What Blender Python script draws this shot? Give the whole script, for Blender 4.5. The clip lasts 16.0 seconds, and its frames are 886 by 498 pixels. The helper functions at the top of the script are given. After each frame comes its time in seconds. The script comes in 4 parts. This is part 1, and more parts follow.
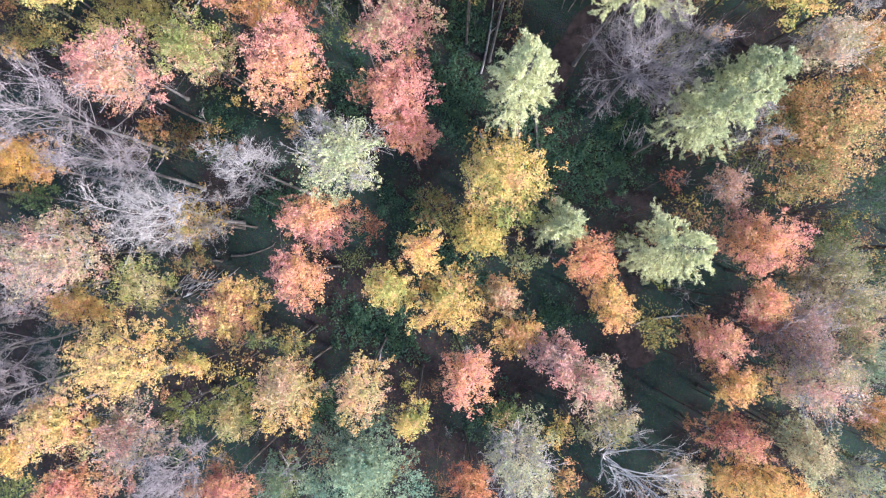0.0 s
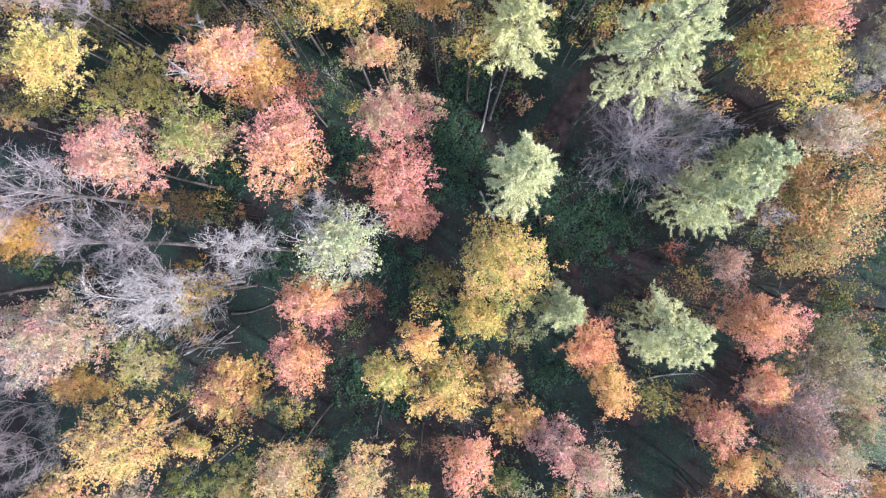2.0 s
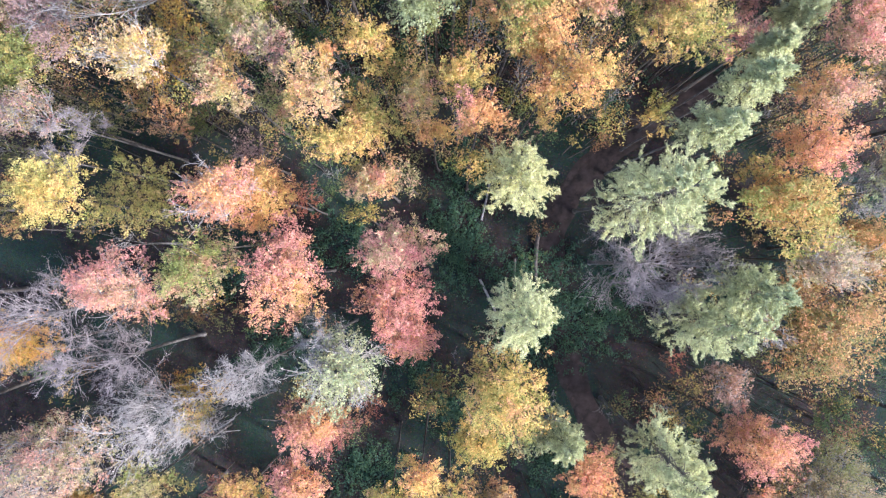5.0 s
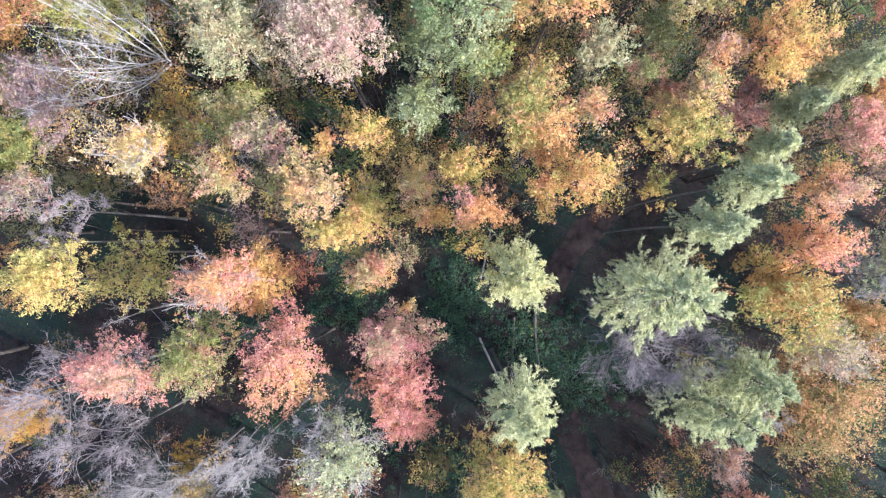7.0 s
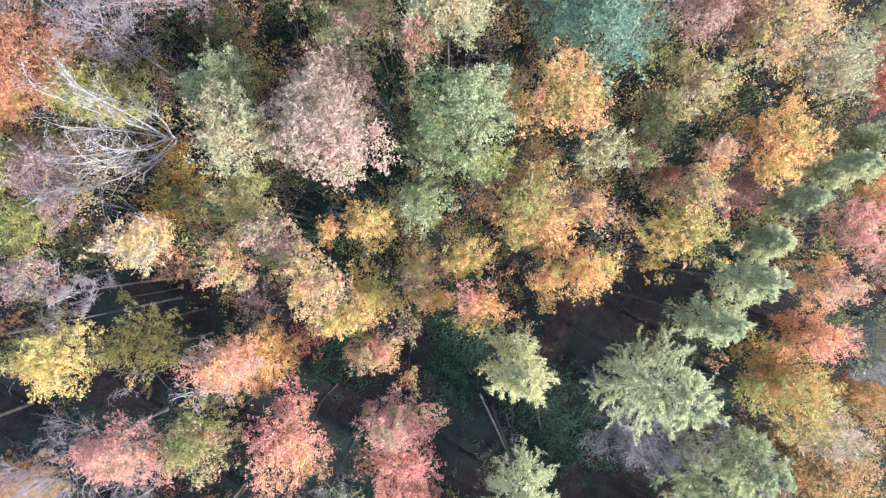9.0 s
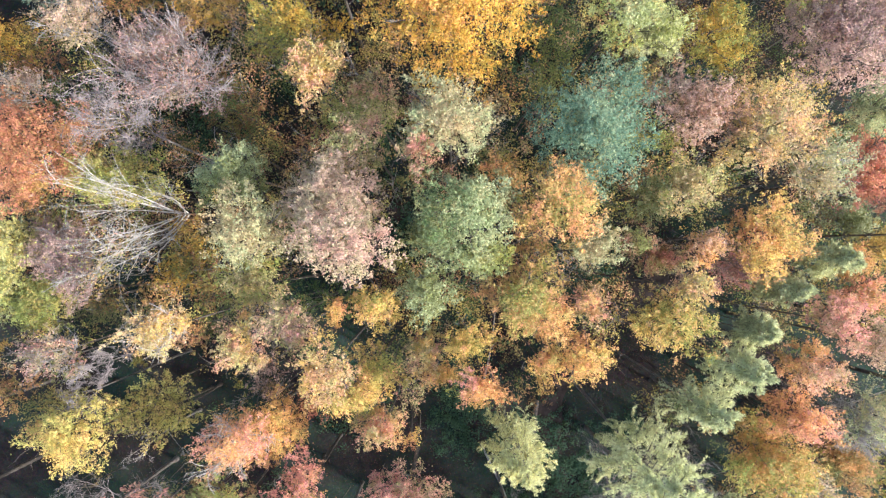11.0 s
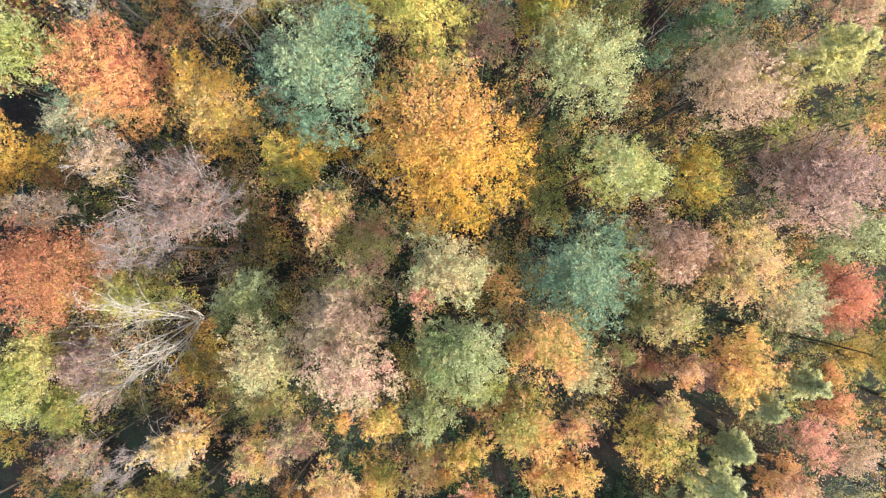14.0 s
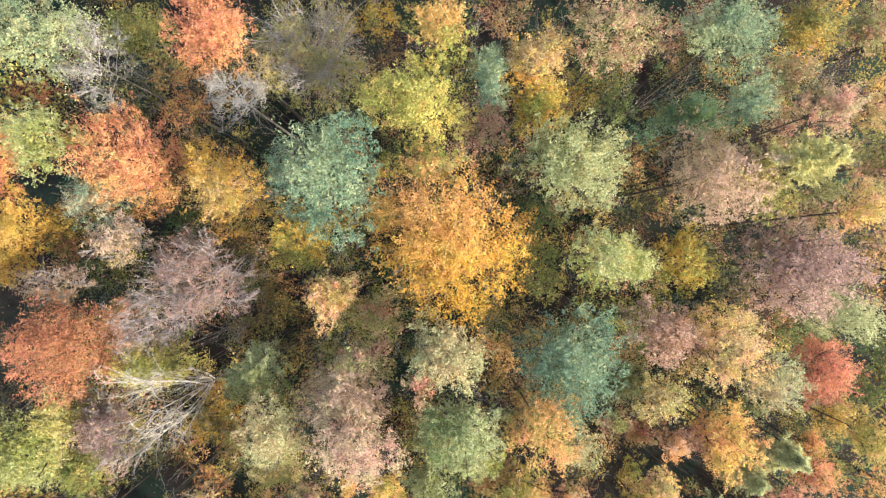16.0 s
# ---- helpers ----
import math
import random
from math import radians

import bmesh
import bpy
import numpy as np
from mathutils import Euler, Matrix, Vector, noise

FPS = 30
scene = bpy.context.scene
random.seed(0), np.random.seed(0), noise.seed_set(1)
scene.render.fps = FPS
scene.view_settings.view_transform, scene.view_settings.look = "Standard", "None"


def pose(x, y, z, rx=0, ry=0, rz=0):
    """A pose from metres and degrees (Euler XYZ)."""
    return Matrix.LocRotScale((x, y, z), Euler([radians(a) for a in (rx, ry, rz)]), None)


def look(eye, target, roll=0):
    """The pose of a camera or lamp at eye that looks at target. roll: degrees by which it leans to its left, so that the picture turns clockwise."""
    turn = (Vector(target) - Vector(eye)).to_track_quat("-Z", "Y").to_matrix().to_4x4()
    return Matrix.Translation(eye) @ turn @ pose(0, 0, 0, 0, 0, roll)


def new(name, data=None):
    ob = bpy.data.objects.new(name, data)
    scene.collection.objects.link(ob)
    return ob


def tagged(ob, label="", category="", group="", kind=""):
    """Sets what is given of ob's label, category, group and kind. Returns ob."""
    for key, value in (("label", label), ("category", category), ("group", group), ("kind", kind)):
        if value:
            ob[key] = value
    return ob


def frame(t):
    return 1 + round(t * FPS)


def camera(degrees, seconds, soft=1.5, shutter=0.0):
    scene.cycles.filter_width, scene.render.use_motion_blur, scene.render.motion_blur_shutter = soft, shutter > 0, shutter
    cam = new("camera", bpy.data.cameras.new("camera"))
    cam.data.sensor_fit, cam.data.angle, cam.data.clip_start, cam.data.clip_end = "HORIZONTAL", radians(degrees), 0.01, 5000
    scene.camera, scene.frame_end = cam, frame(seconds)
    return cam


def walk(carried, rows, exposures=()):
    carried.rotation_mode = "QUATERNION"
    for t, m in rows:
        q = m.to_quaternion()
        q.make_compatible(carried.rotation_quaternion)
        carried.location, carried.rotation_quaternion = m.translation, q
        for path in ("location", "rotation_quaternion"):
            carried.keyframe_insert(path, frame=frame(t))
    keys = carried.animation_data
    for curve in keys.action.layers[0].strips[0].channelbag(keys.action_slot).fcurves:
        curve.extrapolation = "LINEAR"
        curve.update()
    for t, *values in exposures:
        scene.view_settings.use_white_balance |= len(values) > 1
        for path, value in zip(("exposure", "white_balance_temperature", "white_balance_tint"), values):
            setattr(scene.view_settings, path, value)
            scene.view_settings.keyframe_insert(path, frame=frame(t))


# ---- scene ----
# A drone looks straight down on an autumn wood, flies ahead at 2.3 m/s and climbs from the middle on.
cam = camera(73.7, 16.0, soft=1.3)
# seconds, x, y, height, tilt ahead, tilt to the right, turn (degrees)
ROWS = [
    (0.0, 0.000, 0.001, 45.977, -0.02, -0.08, -0.07),
    (0.5, 0.003, 1.129, 45.989, -0.02, -0.08, -0.06),
    (1.0, 0.005, 2.251, 46.000, -0.02, -0.08, -0.06),
    (1.5, 0.005, 3.376, 46.010, -0.03, -0.08, -0.04),
    (2.0, 0.001, 4.514, 46.018, -0.02, -0.08, -0.03),
    (2.5, -0.011, 5.651, 46.019, -0.01, -0.07, -0.01),
    (3.0, -0.023, 6.794, 46.011, -0.00, -0.06, 0.01),
    (3.5, -0.034, 7.944, 46.001, 0.01, -0.05, 0.04),
    (4.0, -0.044, 9.084, 45.995, 0.01, -0.04, 0.06),
    (6.5, -0.073, 14.737, 45.974, 0.01, 0.04, 0.16),
    (7.0, -0.075, 15.881, 45.987, 0.01, 0.06, 0.17),
    (7.5, -0.093, 17.024, 46.018, 0.01, 0.08, 0.18),
    (8.0, -0.136, 18.156, 46.092, 0.01, 0.09, 0.19),
    (8.5, -0.174, 19.261, 46.240, 0.02, 0.10, 0.19),
    (9.0, -0.210, 20.345, 46.496, 0.02, 0.10, 0.17),
    (11.5, -0.406, 25.806, 48.251, 0.04, 0.10, 0.05),
    (12.0, -0.420, 26.920, 48.625, 0.04, 0.10, 0.02),
    (12.5, -0.413, 28.049, 49.015, 0.04, 0.09, -0.00),
    (13.0, -0.384, 29.168, 49.408, 0.03, 0.07, -0.03),
    (13.5, -0.351, 30.248, 49.802, 0.01, 0.05, -0.06),
    (14.0, -0.305, 31.363, 50.210, 0.00, 0.02, -0.09),
    (14.5, -0.267, 32.492, 50.639, -0.00, -0.01, -0.13),
    (15.0, -0.241, 33.609, 51.084, -0.01, -0.05, -0.18),
    (15.5, -0.222, 34.737, 51.536, -0.02, -0.09, -0.22),
    (16.0, -0.205, 35.872, 51.986, -0.03, -0.14, -0.26),
]
walk(cam, [(t, pose(x, y, z, ahead, -right, turn)) for t, x, y, z, ahead, right, turn in ROWS],
     exposures=[(0.0, 1.80, 5540, 15), (9.0, 1.80, 5480, 15), (11.5, 1.79, 6300, 7), (16.0, 1.77, 7000, 7)])

# ---- light: low sun from the picture's right, hazy autumn sky ----
SUN_FROM, SUN_HEIGHT = 30.0, 29.0     # degrees turned from +x towards -y, degrees above the horizon
world = bpy.data.worlds.new("sky")
scene.world = world
world.use_nodes = True
sky = world.node_tree.nodes.new("ShaderNodeTexSky")
sky.sky_type, sky.sun_disc = "NISHITA", False
sky.sun_elevation, sky.sun_rotation = radians(SUN_HEIGHT), radians(90 + SUN_FROM)
sky.air_density, sky.dust_density, sky.ozone_density = 1.0, 2.0, 1.0
back = world.node_tree.nodes["Background"]
back.inputs["Strength"].default_value = 0.15
world.node_tree.links.new(sky.outputs["Color"], back.inputs["Color"])
lamp = bpy.data.lights.new("sun", "SUN")
lamp.energy, lamp.angle, lamp.color = 3.2, radians(5.0), (1.0, 0.95, 0.90)
sun = new("sun", lamp)
to_sun = Vector((math.cos(radians(SUN_FROM)) * math.cos(radians(SUN_HEIGHT)), -math.sin(radians(SUN_FROM)) * math.cos(radians(SUN_HEIGHT)), math.sin(radians(SUN_HEIGHT))))
sun.matrix_world = look(to_sun * 150 + Vector((0, 15, 0)), (0, 15, 0))

# ---- materials ----
# leaf colours: name -> (colour, the word for it)
LEAVES = {
    "salmon": ((0.67, 0.29, 0.24), "salmon-pink"),
    "red": ((0.59, 0.215, 0.135), "coral-red"),
    "crimson": ((0.50, 0.19, 0.17), "crimson"),
    "orange": ((0.68, 0.355, 0.135), "orange"),
    "gold": ((0.69, 0.45, 0.13), "golden-yellow"),
    "amber": ((0.60, 0.34, 0.05), "amber"),
    "lemon": ((0.60, 0.50, 0.15), "pale yellow"),
    "lime": ((0.30, 0.32, 0.08), "yellow-green"),
    "olive": ((0.20, 0.21, 0.07), "olive-green"),
    "green": ((0.11, 0.17, 0.06), "green"),
    "sage": ((0.39, 0.42, 0.22), "sage-green"),
    "teal": ((0.13, 0.215, 0.14), "blue-green"),
    "larch": ((0.60, 0.59, 0.31), "pale lime-green"),
    "moss": ((0.50, 0.52, 0.29), "grey-green"),
    "tan": ((0.46, 0.34, 0.19), "buff"),
    "cream": ((0.54, 0.43, 0.27), "cream"),
    "rose": ((0.53, 0.35, 0.28), "dusty pink"),
    "russet": ((0.30, 0.14, 0.07), "russet-brown"),
    "mauve": ((0.32, 0.20, 0.19), "mauve-brown"),
    "litter": ((0.08, 0.048, 0.035), "brown"),
    "bramble": ((0.045, 0.095, 0.06), "dark green"),
}


def nodes_of(name):
    m = bpy.data.materials.new(name)
    m.use_nodes = True
    t = m.node_tree
    return m, t, t.nodes["Principled BSDF"], t.nodes["Material Output"]


def node(tree, kind, **values):
    n = tree.nodes.new(kind)
    for key, value in values.items():
        n.inputs[key.replace("_", " ")].default_value = value
    return n


# how far patches of a crown are still green, or have turned to pink or gold
TURNING = {"gold": (0.5, 0.42), "orange": (0.42, 0.32), "amber": (0.5, 0.15), "lemon": (0.5, 0.25), "tan": (0.55, 0.6), "cream": (0.4, 0.35),
           "salmon": (0.26, 0.36), "red": (0.15, 0.3), "crimson": (0.2, 0.4), "rose": (0.2, 0.15), "mauve": (0.3, 0.2), "lime": (0.3, 0.45), "sage": (0.25, 0.2)}
PATCHES = {"late": (0.31, 0.35, 0.11), "pink": (0.70, 0.29, 0.24), "gilt": (0.70, 0.42, 0.14)}
leaf_cache = {}


def leaf_material(first, second):
    """Leaves that run from one colour to another by the crown's tone, each leaf a little different, thin enough to let light through."""
    if (first, second) in leaf_cache:
        return leaf_cache[first, second]
    m, t, bsdf, out = nodes_of("leaves_" + first + "_" + second)
    tone = t.nodes.new("ShaderNodeAttribute")
    tone.attribute_name = "tone"
    geo = t.nodes.new("ShaderNodeNewGeometry")
    mix = t.nodes.new("ShaderNodeMix")
    mix.data_type = "RGBA"
    mix.inputs[6].default_value, mix.inputs[7].default_value = (*LEAVES[first][0], 1), (*LEAVES[second][0], 1)
    t.links.new(tone.outputs["Fac"], mix.inputs[0])
    # patches of the crown that turned late or early
    turning = node(t, "ShaderNodeTexNoise", Scale=1.0, Detail=5.0, Roughness=0.68)
    t.links.new(geo.outputs["Position"], turning.inputs["Vector"])
    colour = mix.outputs[2]
    late, early = TURNING.get(first, (0.0, 0.0))
    for most, low, high, leaf_name in ((late, 0.51, 0.60, "late"), (early, 0.49, 0.40, "pink" if first in ("gold", "tan", "orange", "amber", "lemon", "cream") else "gilt")):
        if most:
            patch = node(t, "ShaderNodeMapRange", From_Min=low, From_Max=high, To_Max=most)
            t.links.new(turning.outputs["Fac"], patch.inputs["Value"])
            blend = t.nodes.new("ShaderNodeMix")
            blend.data_type = "RGBA"
            blend.inputs[7].default_value = (*PATCHES[leaf_name], 1)
            t.links.new(patch.outputs["Result"], blend.inputs[0])
            t.links.new(colour, blend.inputs[6])
            colour = blend.outputs[2]
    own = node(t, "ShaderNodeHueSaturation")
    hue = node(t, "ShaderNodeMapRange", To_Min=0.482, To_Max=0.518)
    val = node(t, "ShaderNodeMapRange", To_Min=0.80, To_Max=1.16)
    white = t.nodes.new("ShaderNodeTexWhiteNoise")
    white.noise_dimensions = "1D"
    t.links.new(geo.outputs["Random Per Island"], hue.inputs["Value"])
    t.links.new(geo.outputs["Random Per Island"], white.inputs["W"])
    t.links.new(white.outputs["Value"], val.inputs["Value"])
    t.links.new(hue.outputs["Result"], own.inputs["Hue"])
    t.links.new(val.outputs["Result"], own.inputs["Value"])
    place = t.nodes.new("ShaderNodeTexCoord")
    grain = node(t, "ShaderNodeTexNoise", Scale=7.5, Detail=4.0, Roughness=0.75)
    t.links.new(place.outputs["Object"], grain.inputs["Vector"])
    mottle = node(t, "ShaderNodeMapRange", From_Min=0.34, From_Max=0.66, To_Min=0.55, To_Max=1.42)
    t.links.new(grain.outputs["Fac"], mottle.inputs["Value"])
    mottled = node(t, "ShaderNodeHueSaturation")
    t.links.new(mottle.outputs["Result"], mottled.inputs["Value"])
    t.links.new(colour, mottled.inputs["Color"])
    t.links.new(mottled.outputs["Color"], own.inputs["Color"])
    t.links.new(own.outputs["Color"], bsdf.inputs["Base Color"])
    bsdf.inputs["Roughness"].default_value, bsdf.inputs["Specular IOR Level"].default_value = 0.6, 0.2
    thin = t.nodes.new("ShaderNodeBsdfTranslucent")
    t.links.new(own.outputs["Color"], thin.inputs["Color"])
    both = t.nodes.new("ShaderNodeMixShader")
    both.inputs[0].default_value = 0.33
    t.links.new(bsdf.outputs[0], both.inputs[1])
    t.links.new(thin.outputs[0], both.inputs[2])
    t.links.new(both.outputs[0], out.inputs["Surface"])
    leaf_cache[first, second] = m
    return m


def bark_material(name, dark, light, scale=3.0):
    m, t, bsdf, out = nodes_of(name)
    place = t.nodes.new("ShaderNodeTexCoord")
    coarse = node(t, "ShaderNodeTexNoise", Scale=scale, Detail=4.0, Roughness=0.65)
    fine = node(t, "ShaderNodeTexNoise", Scale=scale * 11, Detail=3.0)
    for n in (coarse, fine):
        t.links.new(place.outputs["Object"], n.inputs["Vector"])
    ramp = t.nodes.new("ShaderNodeValToRGB")
    ramp.color_ramp.elements[0].position, ramp.color_ramp.elements[1].position = 0.32, 0.68
    ramp.color_ramp.elements[0].color, ramp.color_ramp.elements[1].color = (*dark, 1), (*light, 1)
    t.links.new(coarse.outputs["Fac"], ramp.inputs["Fac"])
    t.links.new(ramp.outputs["Color"], bsdf.inputs["Base Color"])
    bump = node(t, "ShaderNodeBump", Strength=0.5, Distance=0.02)
    t.links.new(fine.outputs["Fac"], bump.inputs["Height"])
    t.links.new(bump.outputs["Normal"], bsdf.inputs["Normal"])
    bsdf.inputs["Roughness"].default_value, bsdf.inputs["Specular IOR Level"].default_value = 0.9, 0.12
    return m


BARK = {
    "brown": bark_material("bark_brown", (0.050, 0.042, 0.037), (0.140, 0.118, 0.100)),
    "white": bark_material("bark_silver", (0.24, 0.21, 0.19), (0.50, 0.45, 0.40)),
    "silver": bark_material("bark_pale", (0.30, 0.27, 0.24), (0.58, 0.53, 0.47)),
    "purple": bark_material("bark_mauve", (0.19, 0.16, 0.15), (0.40, 0.34, 0.32)),
    # darker trunk bark, with the dimness under the crowns in its colour
    "stem": bark_material("bark_stem", (0.085, 0.075, 0.068), (0.21, 0.19, 0.17)),
    "grey": bark_material("bark_grey", (0.20, 0.18, 0.17), (0.40, 0.37, 0.34)),
}


def ground_material():
    m, t, bsdf, out = nodes_of("leaf_litter")
    place = t.nodes.new("ShaderNodeTexCoord")
    wide = node(t, "ShaderNodeTexNoise", Scale=0.16, Detail=3.0, Roughness=0.55)
    mid = node(t, "ShaderNodeTexNoise", Scale=1.3, Detail=5.0, Roughness=0.7)
    flake = node(t, "ShaderNodeTexVoronoi", Scale=9.0)
    for n in (wide, mid, flake):
        t.links.new(place.outputs["Object"], n.inputs["Vector"])
    # litter and moss colours darkened throughout: they also carry the shade of the canopy
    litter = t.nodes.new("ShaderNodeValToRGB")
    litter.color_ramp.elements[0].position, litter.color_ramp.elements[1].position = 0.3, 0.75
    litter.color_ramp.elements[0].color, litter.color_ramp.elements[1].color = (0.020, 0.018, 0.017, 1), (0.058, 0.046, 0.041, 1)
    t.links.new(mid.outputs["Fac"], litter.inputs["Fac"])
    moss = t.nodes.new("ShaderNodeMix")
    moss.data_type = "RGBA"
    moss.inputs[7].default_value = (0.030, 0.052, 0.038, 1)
    part_moss = node(t, "ShaderNodeMapRange", From_Min=0.44, From_Max=0.58, To_Max=0.8)
    t.links.new(wide.outputs["Fac"], part_moss.inputs["Value"])
    t.links.new(part_moss.outputs["Result"], moss.inputs[0])
    t.links.new(litter.outputs["Color"], moss.inputs[6])
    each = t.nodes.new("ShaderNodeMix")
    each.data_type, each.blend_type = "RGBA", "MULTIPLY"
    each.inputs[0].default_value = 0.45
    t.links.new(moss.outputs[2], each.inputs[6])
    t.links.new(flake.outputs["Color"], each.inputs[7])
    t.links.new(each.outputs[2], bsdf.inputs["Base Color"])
    bump = node(t, "ShaderNodeBump", Strength=0.7, Distance=0.05)
    t.links.new(flake.outputs["Distance"], bump.inputs["Height"])
    t.links.new(bump.outputs["Normal"], bsdf.inputs["Normal"])
    bsdf.inputs["Roughness"].default_value, bsdf.inputs["Specular IOR Level"].default_value = 0.95, 0.05
    return m


# ---- mesh helpers ----
rng = np.random.default_rng(7)


def quads(name, verts, faces, material, parent=None, tone=None, smooth=False):
    """One mesh object from arrays of corners and of faces with three or four corners."""
    me = bpy.data.meshes.new(name)
    n, (f, k) = len(verts), faces.shape
    me.vertices.add(n)
    me.vertices.foreach_set("co", np.ascontiguousarray(verts, np.float32).ravel())
    me.loops.add(f * k)
    me.loops.foreach_set("vertex_index", np.ascontiguousarray(faces, np.int32).ravel())
    me.polygons.add(f)
    me.polygons.foreach_set("loop_start", np.arange(0, f * k, k, dtype=np.int32))
    if smooth:
        me.polygons.foreach_set("use_smooth", np.ones(f, bool))
    if tone is not None:
        me.attributes.new("tone", "FLOAT", "POINT").data.foreach_set("value", np.ascontiguousarray(tone, np.float32))
    me.materials.append(material)
    me.update(calc_edges=True)
    ob = new(name, me)
    ob.parent = parent
    return ob


def unit(v):
    return v / np.maximum(np.linalg.norm(v, axis=-1, keepdims=True), 1e-9)


def bend(a, b, c, t):
    t = t[..., None]
    return (1 - t) ** 2 * a + 2 * t * (1 - t) * b + t * t * c


def tubes(a, b, c, r0, r1, steps=4, sides=4):
    """Tapered tubes along bent lines from a by b to c."""
    n = len(a)
    t = np.linspace(0, 1, steps + 1)
    line = bend(a[:, None], b[:, None], c[:, None], np.broadcast_to(t, (n, steps + 1)))
    way = unit(np.gradient(line, axis=1))
    side = unit(np.cross(way, np.where(np.abs(way[..., 2:]) > 0.9, (1.0, 0, 0), (0, 0, 1.0))))
    over = np.cross(way, side)
    r = (r0[:, None] * (1 - t) + r1[:, None] * t)[..., None, None]
    turn = np.arange(sides) * 2 * np.pi / sides
    ring = line[:, :, None] + r * (np.cos(turn)[:, None] * side[:, :, None] + np.sin(turn)[:, None] * over[:, :, None])
    at = np.arange(n * (steps + 1) * sides).reshape(n, steps + 1, sides)
    lo, hi = at[:, :-1], at[:, 1:]
    faces = np.stack([lo, np.roll(lo, -1, 2), np.roll(hi, -1, 2), hi], -1)
    return ring.reshape(-1, 3), faces.reshape(-1, 4)


def spikes(a, c, r):
    """Straight fine twigs from a that taper to a point at c."""
    n = len(a)
    way = unit(c - a)
    side = unit(np.cross(way, np.where(np.abs(way[:, 2:]) > 0.9, (1.0, 0, 0), (0, 0, 1.0))))
    over = np.cross(way, side)
    ring = [a + r * (math.cos(h) * side + math.sin(h) * over) for h in (0.0, 2.094, 4.189)]
    at = np.arange(n * 4).reshape(n, 4)
    faces = np.stack([at[:, (0, 1, 3)], at[:, (1, 2, 3)], at[:, (2, 0, 3)]], 1)
    return np.stack([*ring, c], 1).reshape(-1, 3), faces.reshape(-1, 3)


def joined(pieces):
    verts, faces, n = [], [], 0
    for v, f in pieces:
        verts.append(v)
        faces.append(f + n)
        n += len(v)
    return np.concatenate(verts), np.concatenate(faces)


def sprouts(a, b, c, count, spread, lift, length, low=0.3, curl=0.0):
    """Side branches of bent lines: where they start, bend and end."""
    a, b, c = (np.repeat(p, count, 0) for p in (a, b, c))
    n = len(a)
    t = rng.uniform(low, 1.0, n)
    start = bend(a, b, c, t)
    way = unit(2 * (1 - t)[:, None] * (b - a) + 2 * t[:, None] * (c - b))
    long = np.linalg.norm(c - a, axis=1) * length * (1.15 - 0.6 * t) * rng.uniform(0.6, 1.3, n)
    turned = unit(way + spread * unit(rng.normal(size=(n, 3))) + (0, 0, lift))
    mid = start + unit(way * 0.4 + turned) * long[:, None] * 0.5
    return start, mid, start + unit(turned + rng.normal(size=(n, 3)) * curl + (0, 0, curl * 0.5)) * long[:, None]


def wobble(count, reach):
    """A smooth random field over directions, about -1 to 1."""
    k, ph, am = rng.normal(size=(count, 3)) * reach, rng.uniform(0, 6.3, count), rng.uniform(0.5, 1, count)
    am /= np.sqrt((am**2).sum() / 2) * 1.6
    return lambda d: (np.sin(d @ k.T + ph) * am).sum(-1)


def directions(n, low=-0.35):
    z = rng.uniform(low, 1.0, n)
    h = rng.uniform(0, 2 * np.pi, n)
    s = np.sqrt(1 - z * z)
    return np.stack([s * np.cos(h), s * np.sin(h), z], -1)


def leaf_quads(at, facing, long, wide):
    """A pointed leaf at each place, turned at random about the way that it faces."""
    n = len(at)
    one = unit(np.cross(facing, rng.normal(size=(n, 3))))
    two = np.cross(facing, one)
    long, wide = (np.broadcast_to(np.asarray(v, float), n)[:, None] for v in (long, wide))
    verts = np.stack([at + one * long / 2, at - one * long * 0.4 + two * wide / 2, at - one * long * 0.4 - two * wide / 2], 1)
    return verts.reshape(-1, 3), np.arange(n * 3).reshape(n, 3)


def sprig_quads(at, along, long, wide):
    """A narrow sprig at each place that lies along a given way."""
    n = len(at)
    side = unit(np.cross(along, rng.normal(size=(n, 3))))
    long, wide = (np.broadcast_to(np.asarray(v, float), n)[:, None] for v in (long, wide))
    verts = np.stack([at + side * wide / 2, at + along * long, at - side * wide / 2], 1)
    return verts.reshape(-1, 3), np.arange(n * 3).reshape(n, 3)


# ---- kinds of trees ----
def trunk_part(thing, top, girth, bark, lean=(0.0, 0.0)):
    """A tapered trunk with a flared foot, a little crooked, from the ground to the top."""
    foot = np.array([lean[0], lean[1], -0.15])
    knee = np.array([lean[0] * 0.5 + rng.normal() * 0.2, lean[1] * 0.5 + rng.normal() * 0.2, top * 0.5])
    tip = np.array([0.0, 0.0, top])
    flare = tubes(foot[None], foot[None] + (0, 0, 0.35), foot[None] + (0, 0, 0.7), np.array([girth * 1.7]), np.array([girth]), 3, 8)
    stem = tubes(foot[None], knee[None], tip[None], np.array([girth]), np.array([girth * 0.22]), 10, 8)
    quads("trunk", *joined([flare, stem]), bark, thing, smooth=True)
    return lambda z: bend(foot, knee, tip, np.array((z + 0.15) / (top + 0.15)))


